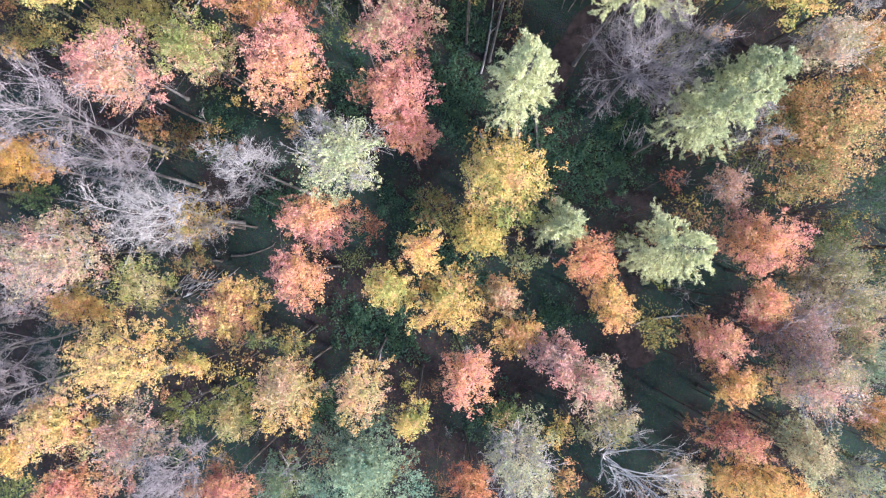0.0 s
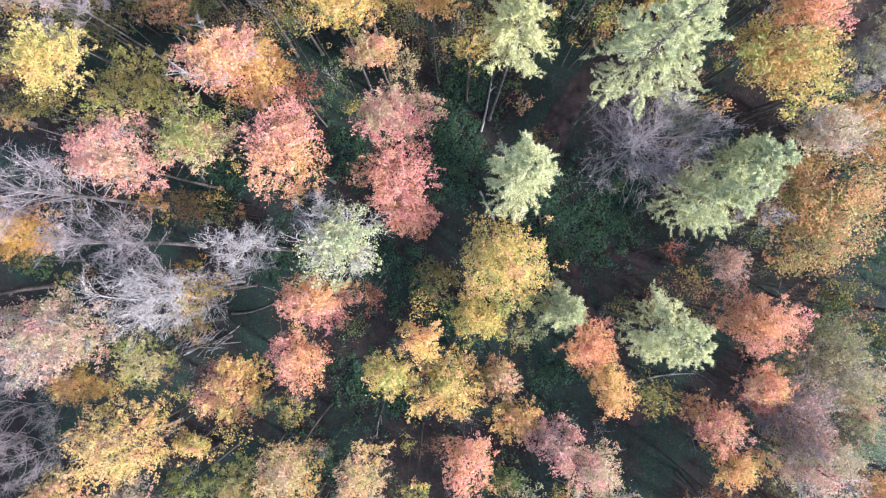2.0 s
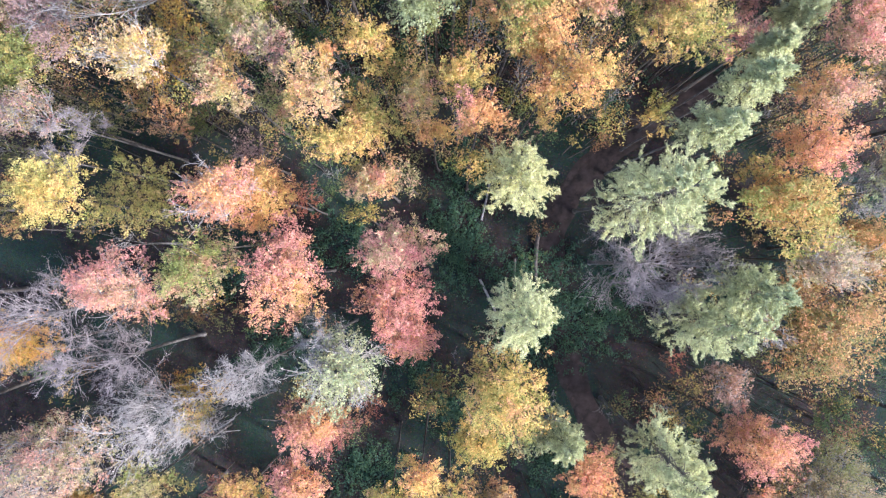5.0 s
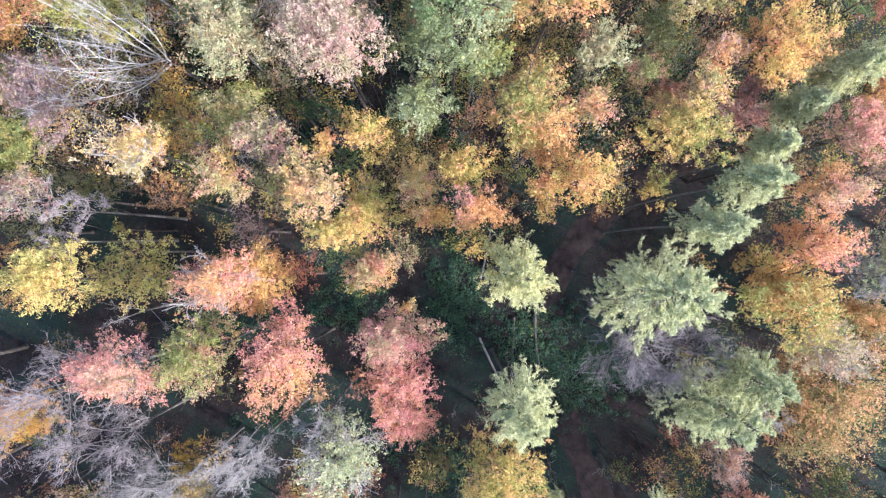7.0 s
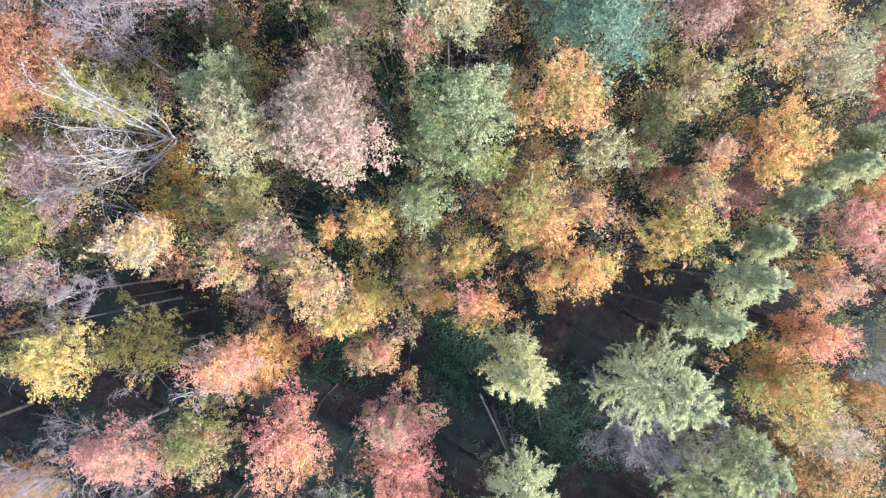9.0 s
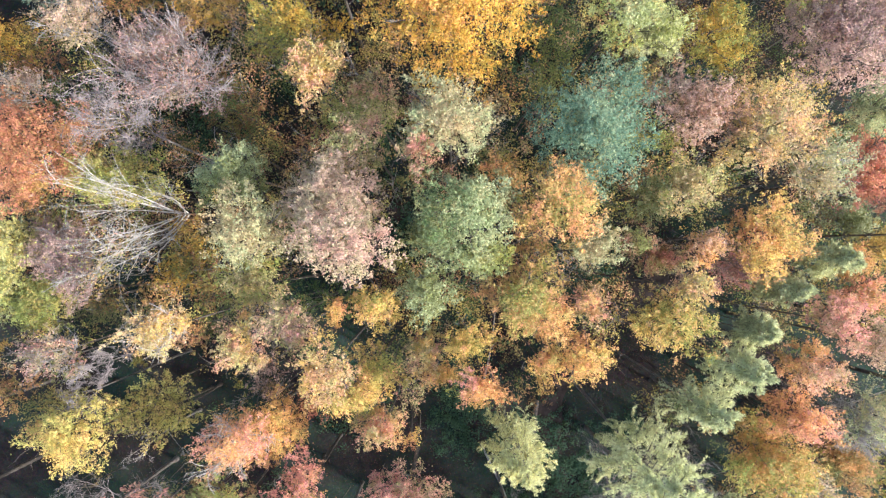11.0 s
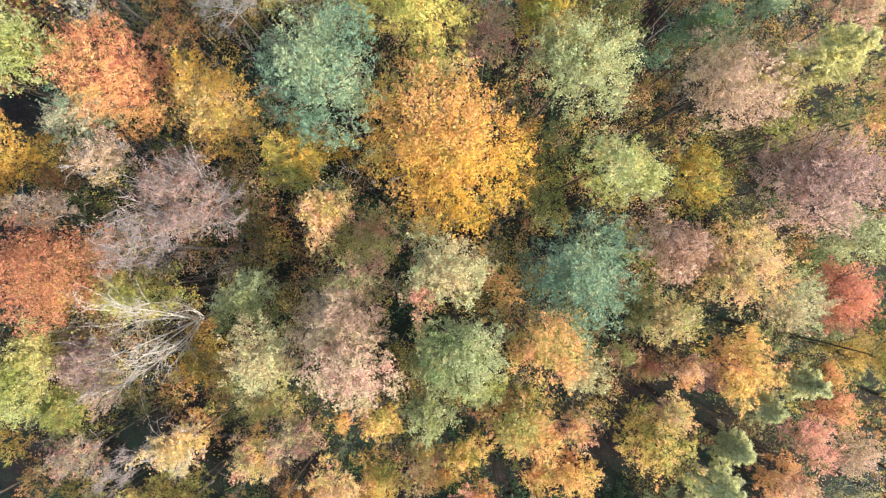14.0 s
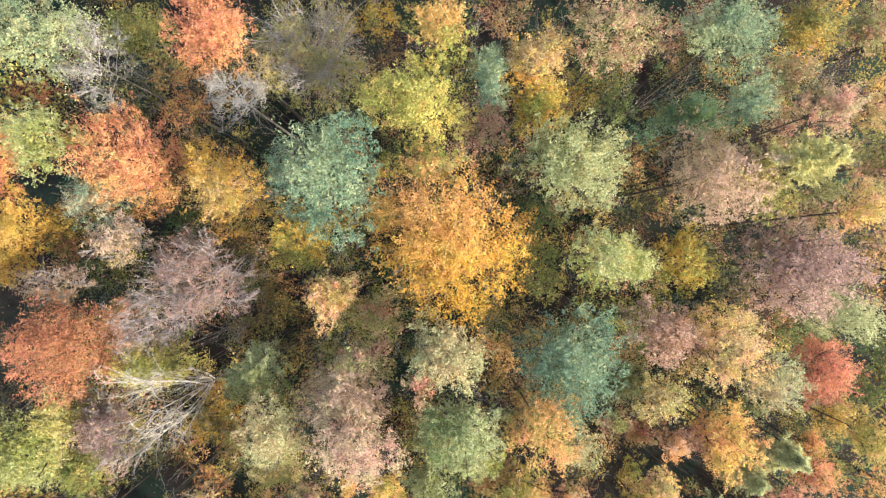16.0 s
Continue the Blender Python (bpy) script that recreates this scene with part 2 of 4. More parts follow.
def limb_part(thing, start, mid, end, girth, bark, twigs, spread=0.8, lift=0.15, fine=0.010, twig_long=0.45, brush=0):
    """One main limb with its side branches. Returns the fine twigs on these; brush: still finer twigs on each twig."""
    a, b, c = start[None], mid[None], end[None]
    pieces = [tubes(a, b, c, np.array([girth]), np.array([girth * 0.3]), 6, 5)]
    if twigs[0]:
        p = sprouts(a, b, c, twigs[0], spread, lift, 0.55, 0.3, 0.35)
        pieces.append(tubes(*p, np.full(len(p[0]), girth * 0.4), np.full(len(p[0]), fine), 4, 3))
    quads("limb", *joined(pieces), bark, thing)
    if not (twigs[0] and twigs[1]):
        return []
    q = sprouts(*p, twigs[1], spread * 1.1, lift, twig_long, 0.2, 0.45)
    if not brush:
        return [spikes(q[0], q[2], fine)]
    r = sprouts(*q, brush, 0.9, lift, 0.55, 0.2, 0.4)
    return [spikes(q[0], q[1], fine), spikes(q[1], q[2], fine * 0.8), spikes(r[0], r[2], fine * 0.75)]


def spray_part(thing, fans, bark):
    """All the fine twigs of a tree, too many to count."""
    if fans:
        tagged(quads("spray", *joined(fans), bark, thing), kind="stuff")


def tree_root(name, x, y, label, category="tree", group="trees of the wood"):
    thing = new(name)
    thing.location = (x, y, 0)
    return tagged(thing, label, category, group)


def broadleaf(x, y, z, rx, ry, rz, first, second, share=0.35, side=(0, 0), full=1.0, bark="brown", leaf=0.080, twigs=(4, 2), name="broadleaf_tree", limbs=5, narrow=0.75, label=""):
    """A broadleaved tree: trunk, main limbs, and a crown of leaf clumps about (x, y, z) with an uneven outline."""
    words = LEAVES[first][1]
    text = label or (("thinly leaved " if full < 0.75 else "") + ("low shrub" if name == "shrub" else "tall broadleaf tree") + " with " + words + (" and " + LEAVES[second][1] if second != first else "") + " autumn leaves")
    thing = tree_root(name, x, y, text, "shrub" if name == "shrub" else "tree", "undergrowth shrubs" if name == "shrub" else "trees of the wood")
    mean = (rx + ry) / 2
    if name == "shrub":
        leaf = max(leaf, 0.095)
    size = np.array([rx, ry, rz]) * 1.03 + 0.06
    mid = np.array([0, 0, z])
    girth = 0.04 + 0.028 * mean + 0.0015 * z
    # always the dark brown bark: shade below the crown is in the trunk's colour
    stem = trunk_part(thing, z + rz * 0.5, girth, BARK["brown"], rng.normal(size=2) * (0.25 if z > 8 else 0.1))
    outline, bumps, holes, hue = wobble(7, 2.3), wobble(9, 5.5), wobble(8, 3.2), wobble(6, 1.6)
    # main limbs
    turn, fans = rng.uniform(0, 6.3), []
    for i in range(limbs):
        h = turn + i * 2.4
        d = unit(np.array([math.cos(h), math.sin(h), rng.uniform(0.1, 0.9)]))
        start = stem(max(0.6, z - rz * rng.uniform(0.35, 0.95)))
        end = mid + d * size * 0.82 * (1 + 0.2 * outline(d[None])[0])
        bow = start * 0.5 + end * 0.5 + (0, 0, -0.12 * mean) + d * (0.1, 0.1, 0) * mean
        fans += limb_part(thing, start, bow, end, girth * 0.42, BARK[bark], twigs)
    # sprays of leaves that reach out from the stem, on a crown of several uneven heads
    clump = 0.17 + 0.05 * mean
    area = (rx * ry + rx * rz + ry * rz) / 3
    lobes = 3 + int(1.6 * mean) if mean > 0.9 else 2
    turn = rng.uniform(0, 6.3)
    heads = [((0, 0, 0.22), 0.66)]
    for i in range(lobes):
        h, q = turn + i * 6.283 / lobes + rng.normal() * 0.35, rng.uniform(0.46, 0.74)
        heads.append(((math.cos(h) * q, math.sin(h) * q, rng.uniform(-0.45, 0.28)), rng.uniform(0.34, 0.56)))
    places, tints = [], []
    for i, (head, wide) in enumerate(heads):
        d = directions(int((42 if name != 'shrub' else 24) * area * wide**2) + 6, -0.12)
        deep = np.where(rng.uniform(size=len(d)) < 0.24, rng.uniform(0.3, 0.8, len(d)), 1.08 - 0.28 * rng.uniform(0, 1, len(d)) ** 2 + 0.25 * (rng.uniform(size=len(d)) < 0.12))
        p = np.array(head) + d * (wide * (1 + 0.24 * outline(d + i) + 0.22 * bumps(d + i)) * deep)[:, None]
        inside = np.zeros(len(d), bool)
        for j, (other, reach) in enumerate(heads):
            if j != i:
                inside |= np.linalg.norm(p - other, axis=1) < reach * 0.72
        places.append(p[~inside])
        tints.append(np.full((~inside).sum(), rng.normal() * 0.2))
    p, tint = np.concatenate(places), np.concatenate(tints)
    keep = holes(p * 1.3) < 0.25 + full * 1.2
    p, tint = p[keep], tint[keep]
    tip = mid + p * size
    flat = np.hypot(tip[:, 0], tip[:, 1])
    root = np.stack([tip[:, 0] * 0.1, tip[:, 1] * 0.1, tip[:, 2] - 0.5 * flat - 0.35 * rz], -1)
    axis = unit(unit(tip - root) + rng.normal(size=tip.shape) * 0.26)
    count = len(tip)
    long = clump * rng.uniform(1.9, 3.9, count)
    wide = clump * rng.uniform(0.75, 1.35, count)
    # each spray is made of small side twigs, each side twig of a row of leaves
    side_twigs, per = 8, max(2, int(round((0.4 + 0.6 * full) * 5.0 * (0.09 / leaf) ** 1.6 * (1.0 if mean > 1.2 else 0.8))))
    n = count * side_twigs
    s = rng.uniform(0, 1, n)
    ax, lg, wd = np.repeat(axis, side_twigs, 0), np.repeat(long, side_twigs), np.repeat(wide, side_twigs)
    base = np.repeat(tip, side_twigs, 0) - ax * (lg * s)[:, None]
    way = unit(ax * 0.75 + unit(np.cross(ax, rng.normal(size=(n, 3)))) * 0.9 + (0, 0, 0.12))
    reach = wd * (0.35 + 0.9 * np.sqrt(s)) * rng.uniform(0.6, 1.2, n)
    m = n * per
    run = rng.uniform(0.1, 1.05, m)
    spots = np.repeat(base, per, 0) + np.repeat(way, per, 0) * (np.repeat(reach, per) * run)[:, None] + rng.normal(size=(m, 3)) * 0.035
    stray = rng.uniform(size=m) < 0.05
    spots[stray] += rng.normal(size=(stray.sum(), 3)) * clump * 0.9
    spots[:, 2] = np.maximum(spots[:, 2], 0.15)
    facing = unit(np.repeat(ax, per, 0) * 0.25 + (0, 0, 0.5) + rng.normal(size=(m, 3)) * 0.5)
    size_of = leaf * rng.uniform(0.6, 1.25, m)
    leafage = [leaf_quads(spots, facing, size_of, size_of * narrow)]
    tone = share + tint + 0.28 * hue(p) + 0.6 * (p[:, 0] * side[0] + p[:, 1] * side[1]) + rng.normal(size=count) * 0.2 + 0.3 * (0.75 - np.linalg.norm(p, axis=1))
    tone = np.repeat(tone, side_twigs) + rng.normal(size=n) * 0.12
    tone = np.repeat(tone, per) + rng.normal(size=m) * 0.10
    # larger leaves deeper in the crown
    k = int((30 if name == "shrub" else 190) * area * min(full, 1.0) ** 2)
    d = directions(k, -0.2)
    inner = mid + d * size * rng.uniform(0.2, 0.58, k)[:, None]
    inner[:, 2] = np.maximum(inner[:, 2], 0.15)
    leafage.append(leaf_quads(inner, unit(d * 0.3 + (0, 0, 0.7) + rng.normal(size=(k, 3)) * 0.4), leaf * rng.uniform(1.3, 2.0, k), leaf * 1.3))
    tone = np.clip(np.concatenate([tone, share + 0.3 + 0.28 * hue(d) + rng.normal(size=k) * 0.2]), 0, 1)
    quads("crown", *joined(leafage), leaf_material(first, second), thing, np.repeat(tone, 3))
    # the fine twigs that carry the sprays
    some = rng.uniform(size=count) < (0.8 if bark != "brown" else 0.2)
    fans.append(spikes((tip - axis * (long * 1.5)[:, None])[some], (tip + axis * (long * 0.12)[:, None])[some], 0.013))
    spray_part(thing, fans, BARK[bark])
    return thing


def bare(x, y, z, rx, ry, rz, bark="white", limbs=17, twigs=(11, 8), leaves="", amount=0, thick=1.0, lean=(0.0, 0.0), fork=0.0, brush=3, label=""):
    """A leafless tree: limbs that fan up and out from the trunk into fine twigs, at times with a few last leaves."""
    words = {"white": "silver-white", "silver": "silver-white", "purple": "mauve-grey", "grey": "grey", "brown": "brown"}[bark]
    thing = tree_root("bare_tree", x, y, label or ("bare tree with " + words + " branches" + (" and a few " + LEAVES[leaves][1] + " leaves" if leaves else " and fine leafless twigs")))
    size, mid = np.array([rx, ry, rz]), np.array([0, 0, z])
    mean = (rx + ry) / 2
    girth = 0.06 + 0.04 * mean + 0.003 * z
    # trunk painted darker than the limbs, for the shade it stands in
    stem = trunk_part(thing, fork or z + rz * 0.5, girth * 0.7, BARK["stem"], rng.normal(size=2) * 0.2)
    outline = wobble(6, 2.5)
    turn = rng.uniform(0, 6.3)
    tips, fans = [], []
    for i in range(limbs):
        h = turn + i * 2.4 + rng.normal() * 0.25
        rise = (i + rng.uniform(0, 1)) / limbs
        d = np.array([math.cos(h), math.sin(h), 0.0])
        start = stem(fork - 1.5 * rng.uniform() if fork else z + rz * (1.25 * rise - 0.95))
        reach = (1.0 - 0.45 * rise) * rng.uniform(0.65, 1.1) * (1 + 0.2 * outline(d[None])[0])
        end = start + d * size * reach + (*lean, rz * rng.uniform(0.35, 0.75))
        bow = start * 0.5 + end * 0.5 + d * (0.12, 0.12, 0) * size - (0, 0, 0.08 * rz) + rng.normal(size=3) * 0.19 * mean
        fans += limb_part(thing, start, bow, end, girth * 0.11 * thick, BARK[bark], twigs, 0.8, 0.22, 0.0075, 0.58, brush)
        tips.append(end)
    spray_part(thing, fans, BARK[bark])
    if leaves:
        n = amount
        spots = np.array(tips)[rng.integers(0, limbs, n)] + rng.normal(size=(n, 3)) * size * 0.30
        verts, faces = leaf_quads(spots, unit(rng.normal(size=(n, 3)) + (0, 0, 0.6)), 0.11 * rng.uniform(0.6, 1.3, n), 0.08)
        quads("crown", verts, faces, leaf_material(leaves, leaves), thing, np.zeros(n * 3))
    return thing


def larch(x, y, z, rx, ry, rz, first="larch", second="moss", share=0.3, rows=13, full=1.0, bark="brown", label=""):
    """A feathery conifer: a straight stem with whorls of drooping boughs, each hung with soft sprigs."""
    thing = tree_root("larch_tree", x, y, label or "feathery larch with " + LEAVES[first][1] + " needles on drooping boughs")
    top, low = z + rz, z - rz * 1.1
    mean = (rx + ry) / 2
    girth = 0.05 + 0.035 * mean
    stem = trunk_part(thing, top, girth, BARK["stem"], rng.normal(size=2) * 0.2)
    lobes = wobble(6, 2.4)
    starts, mids, ends = [], [], []
    for i in range(rows):
        s = (i + 0.5) / rows
        level = top - (top - low) * s
        boughs = 5 if s < 0.25 else 6
        for j in range(boughs):
            h = i * 1.1 + j * 2 * math.pi / boughs + rng.normal() * 0.5
            d = np.array([math.cos(h), math.sin(h), 0.0])
            long = (0.22 + 0.78 * min(1.0, s * 1.5) ** 0.8) * rng.uniform(0.62, 1.1) * (1 + 0.2 * lobes(d[None])[0])
            start = stem(max(0.5, level))
            end = start + d * (rx * long, ry * long, 0) + (0, 0, (0.25 - 0.55 * s) * mean * long)
            starts.append(start)
            mids.append(start * 0.5 + end * 0.5 + (0, 0, 0.16 * mean * long))
            ends.append(end)
    a, b, c = np.array(starts), np.array(mids), np.array(ends)
    for i in range(len(a)):
        quads("bough", *tubes(a[i:i + 1], b[i:i + 1], c[i:i + 1], np.array([girth * 0.22]), np.array([0.008]), 4, 4), BARK[bark], thing)
    p = sprouts(a, b, c, 11, 0.8, 0.05, 0.40, 0.2, 0.25)
    at0, at1, at2 = (np.concatenate([u, w]) for u, w in zip((a, b, c), p))
    n = int(185 * full * max(0.6, mean / 2.2))
    at0, at1, at2 = (np.repeat(w, n // 4, 0) for w in (at0, at1, at2))
    t = rng.uniform(0.12, 1.0, len(at0))
    spots = bend(at0, at1, at2, t)
    way = unit(unit(at2 - at0) * 0.8 + rng.normal(size=spots.shape) * 0.75 + (0, 0, 0.15))
    spots = spots + rng.normal(size=spots.shape) * 0.035
    verts, faces = sprig_quads(spots, way, rng.uniform(0.07, 0.17, len(spots)), rng.uniform(0.024, 0.046, len(spots)))
    tone = np.clip(share + 0.25 * lobes(unit(spots - (0, 0, z))) + rng.normal(size=len(spots)) * 0.2, 0, 1)
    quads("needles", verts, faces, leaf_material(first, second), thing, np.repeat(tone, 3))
    return thing


# ---- the ground ----
def ground_height(x, y):
    return 0.12 * np.sin(x * 0.31 + 1.0) * np.cos(y * 0.27) + 0.07 * np.sin(x * 0.83 + y * 0.6) + 0.03 * np.sin(x * 2.1 - y * 1.7)


def build_ground():
    near = np.arange(-40, 40.1, 0.8)
    far = np.array([60, 100, 180, 350, 700, 1500, 3000.0])
    xs = np.concatenate([-far[::-1], near, far])
    ys = xs + 18
    gx, gy = np.meshgrid(xs, ys, indexing="ij")
    fade = np.clip(1 - (np.maximum(abs(gx), abs(gy - 18)) - 36) / 10, 0, 1)
    verts = np.stack([gx, gy, ground_height(gx, gy) * fade], -1).reshape(-1, 3)
    at = np.arange(len(xs) * len(ys)).reshape(len(xs), len(ys))
    faces = np.stack([at[:-1, :-1], at[1:, :-1], at[1:, 1:], at[:-1, 1:]], -1).reshape(-1, 4)
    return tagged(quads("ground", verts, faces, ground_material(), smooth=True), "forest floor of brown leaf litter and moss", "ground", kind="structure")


build_ground()


def build_track():
    """A worn forest track of bare reddish earth with two faint ruts."""
    line = [(18.5, -17.0), (15.5, -9.0), (11.5, -2.0), (9.0, 5.0), (8.2, 11.0), (10.0, 16.0), (15.0, 20.5), (21.5, 24.5), (29.0, 29.0)]
    pts = []
    for i in range(1, len(line) - 2):
        a, b, c, d = (np.array(p) for p in line[i - 1:i + 3])
        for t in np.arange(0, 1, 0.08):
            pts.append(0.5 * (2 * b + (c - a) * t + (2 * a - 5 * b + 4 * c - d) * t**2 + (3 * b - a - 3 * c + d) * t**3))
    pts = np.array(pts)
    way = unit(np.gradient(pts, axis=0))
    side = np.stack([-way[:, 1], way[:, 0]], -1)
    across = np.linspace(-1.15, 1.15, 11)
    xy = pts[:, None] + side[:, None] * across[:, None] * (1 + 0.12 * np.sin(np.arange(len(pts)) * 0.7))[:, None, None]
    rut = 0.05 - 0.05 * np.exp(-((np.abs(across) - 0.6) / 0.18) ** 2) - 0.09 * (np.abs(across) > 1.1)
    verts = np.concatenate([xy, (ground_height(xy[..., 0], xy[..., 1]) + rut)[..., None]], -1)
    at = np.arange(len(pts) * 11).reshape(len(pts), 11)
    faces = np.stack([at[:-1, :-1], at[:-1, 1:], at[1:, 1:], at[1:, :-1]], -1).reshape(-1, 4)
    # earth colour darkened too, to carry the shade over the track
    earth = bark_material("track_earth", (0.021, 0.017, 0.015), (0.066, 0.047, 0.041), 1.4)
    tagged(quads("track", verts.reshape(-1, 3), faces, earth, smooth=True), "worn forest track of reddish-brown earth", "track", kind="structure")


build_track()


# ---- the trees, from the start of the flight on ----

# under the first stretch
broadleaf(-17.36, 9.17, 14.69, 2.40, 1.82, 2.95, "salmon", "tan", twigs=(9, 5), bark='grey')
broadleaf(-12.87, 10.13, 15.38, 1.97, 1.71, 2.57, "tan", "lime", 0.5, side=(-0.4, 0.6))
broadleaf(-8.41, 10.09, 14.57, 2.01, 2.54, 3.18, "salmon", "gold", 0.0, side=(0, -0.7))
broadleaf(-2.44, 11.37, 15.93, 2.18, 1.75, 2.75, "tan", "salmon", 0.5)
broadleaf(-2.62, 8.49, 13.75, 2.21, 1.71, 2.74, "salmon", "orange", 0.2, side=(-0.5, 0))
broadleaf(-1.88, 6.26, 13.35, 1.83, 1.46, 2.30, "salmon", "orange", 0.4, side=(-0.5, 0))
larch(3.85, 8.10, 18.23, 1.96, 2.01, 3.07, "larch", "moss", 0.3)
broadleaf(3.09, 3.56, 15.09, 2.48, 2.74, 3.65, "gold", "lime", side=(0, -0.5))
broadleaf(2.00, 0.79, 13.62, 1.73, 1.26, 2.09, "lime", "gold", 0.4)
broadleaf(-0.70, 2.61, 9.93, 1.52, 1.42, 1.26, "olive", "russet", name='shrub', full=0.8, limbs=4)
larch(6.34, 1.19, 15.09, 1.39, 1.25, 2.05, "larch", "sage", 0.3)
broadleaf(-1.15, -0.12, 16.14, 1.17, 1.24, 1.68, "gold", "orange", 0.4)
broadleaf(-2.81, -2.04, 15.20, 1.39, 1.33, 1.90, "gold", "lime", 0.3)
broadleaf(0.20, -2.70, 14.41, 1.95, 1.68, 2.54, "gold", "lime", 0.25)
broadleaf(-6.93, 1.72, 13.79, 2.34, 1.60, 2.76, "salmon", "orange", 0.3, side=(0.3, 0.6))
broadleaf(-7.82, -1.50, 13.97, 1.65, 1.71, 2.35, "salmon", "orange", 0.4)
bare(-6.63, 6.19, 13.74, 1.67, 1.58, 3.01, "white", limbs=12)
broadleaf(-5.40, 4.81, 14.66, 2.15, 2.05, 2.48, "sage", "larch", full=0.7, bark='white', twigs=(12, 8), limbs=10, leaf=0.10)
bare(-10.78, 4.49, 13.80, 1.93, 1.93, 3.59, "white")
bare(-15.68, 1.94, 12.89, 3.57, 2.23, 5.38, "white", limbs=26, twigs=(12, 7))
bare(-22.07, 7.56, 12.55, 3.73, 2.72, 5.98, "purple", limbs=18, twigs=(12, 7))
bare(-18.79, 4.78, 12.97, 3.30, 2.01, 4.92, "purple", limbs=15)
broadleaf(-26.03, 5.26, 9.72, 2.03, 1.93, 2.77, "orange", "amber", 0.4)
broadleaf(-21.58, -0.27, 13.53, 2.89, 2.34, 3.65, "tan", "rose", 0.4, side=(-0.6, 0.3), full=0.75, bark='grey', twigs=(10, 6))
broadleaf(-20.73, -3.38, 11.87, 2.12, 1.18, 2.31, "gold", "orange", 0.3)
broadleaf(-16.95, -2.04, 12.57, 1.59, 1.45, 2.12, "lime", "tan", 0.5, full=0.8)
broadleaf(-12.22, -3.55, 11.94, 2.33, 1.89, 2.95, "gold", "salmon", 0.25, side=(-0.8, 0))
broadleaf(-16.93, -5.95, 14.70, 2.45, 2.00, 3.11, "gold", "tan", 0.45)
broadleaf(-14.08, -6.44, 12.95, 1.15, 1.04, 1.53, "gold", "lime", 0.3)
broadleaf(-20.53, -9.09, 14.69, 1.88, 1.93, 2.66, "tan", "gold", 0.45, side=(0.3, 0.5))
broadleaf(-8.45, -7.50, 14.48, 1.62, 2.16, 2.64, "gold", "tan", 0.5)
broadleaf(-4.32, -7.39, 14.97, 1.47, 1.66, 2.19, "gold", "tan", 0.45)
broadleaf(-1.69, -9.25, 14.20, 1.16, 1.16, 1.62, "gold", "lime", 0.5)
broadleaf(-12.23, -9.70, 11.49, 1.34, 1.64, 2.09, "lime", "tan", 0.4)
broadleaf(-15.54, -9.85, 10.33, 1.62, 1.31, 1.26, "olive", "lime", name='shrub', full=0.8, limbs=4)
broadleaf(-17.56, -10.39, 12.96, 2.26, 1.98, 2.96, "tan", "rose", 0.4, full=0.7, twigs=(10, 5), bark='grey')
bare(-14.40, -12.02, 13.67, 2.56, 1.76, 4.00, "purple")
broadleaf(-12.55, -13.69, 11.97, 2.05, 1.47, 2.46, "orange", "salmon", 0.5)
broadleaf(-4.50, -11.85, 13.71, 3.06, 2.32, 3.76, "teal", "sage", 0.3, narrow=0.55, leaf=0.10)
broadleaf(-9.54, -13.49, 11.08, 1.57, 1.57, 2.20, "teal", "olive", 0.4, full=0.6, twigs=(10, 6), bark='grey')
broadleaf(1.17, -6.70, 14.75, 1.35, 1.67, 2.11, "salmon", "orange", 0.5)
broadleaf(3.06, -2.60, 13.76, 1.34, 1.18, 1.76, "orange", "tan", 0.5)
broadleaf(3.95, -4.56, 14.09, 1.33, 1.33, 1.86, "gold", "orange", 0.4)
broadleaf(5.90, -5.76, 15.01, 1.55, 1.39, 2.06, "salmon", "rose", 0.4)
broadleaf(7.65, -6.85, 15.45, 1.63, 1.63, 2.28, "tan", "rose", 0.4)
broadleaf(7.86, -0.60, 14.28, 1.51, 1.51, 2.11, "orange", "red")
broadleaf(9.02, -3.04, 14.13, 1.32, 1.65, 2.08, "orange", "gold", 0.5)
larch(12.13, 0.00, 14.98, 2.41, 2.24, 3.59, "larch", "moss", 0.15)
broadleaf(18.01, 0.48, 12.30, 2.32, 1.70, 3.51, "salmon", "orange")
broadleaf(16.61, 3.62, 11.53, 1.18, 1.33, 2.20, "rose", "russet", 0.4, full=0.6, bark='grey')
broadleaf(14.42, 4.56, 8.68, 0.92, 0.85, 0.76, "russet", "red", name='shrub', full=0.5, limbs=4)
larch(14.73, 7.37, 14.50, 2.44, 2.49, 3.81, "moss", "larch", 0.3, full=1.2)
larch(16.19, 9.04, 15.43, 1.64, 1.64, 2.54, "moss", "sage", 0.4)
bare(11.11, 10.65, 13.22, 3.62, 3.24, 3.71, "purple", limbs=34, twigs=(12, 9))
bare(18.55, 7.12, 11.29, 1.49, 1.61, 2.88, "white", limbs=9)
broadleaf(22.99, 6.68, 10.04, 3.47, 3.17, 4.65, "orange", "olive", 0.2, side=(0.2, -0.5), full=0.8, leaf=0.11)
broadleaf(20.33, 10.68, 14.90, 1.84, 1.44, 2.87, "cream", "tan", 0.4, full=0.75, bark='white', twigs=(11, 7))
broadleaf(25.08, 11.49, 11.56, 1.17, 1.91, 2.69, "orange", "olive", 0.5)
broadleaf(21.67, 3.74, 8.58, 1.31, 0.99, 0.99, "orange", "olive", name='shrub', full=0.8, limbs=4)
broadleaf(17.43, -3.12, 13.37, 1.66, 1.33, 2.62, "orange", "salmon", 0.5)
broadleaf(14.94, -4.99, 13.36, 1.66, 1.52, 2.78, "orange", "salmon", 0.5, side=(0.5, -0.3))
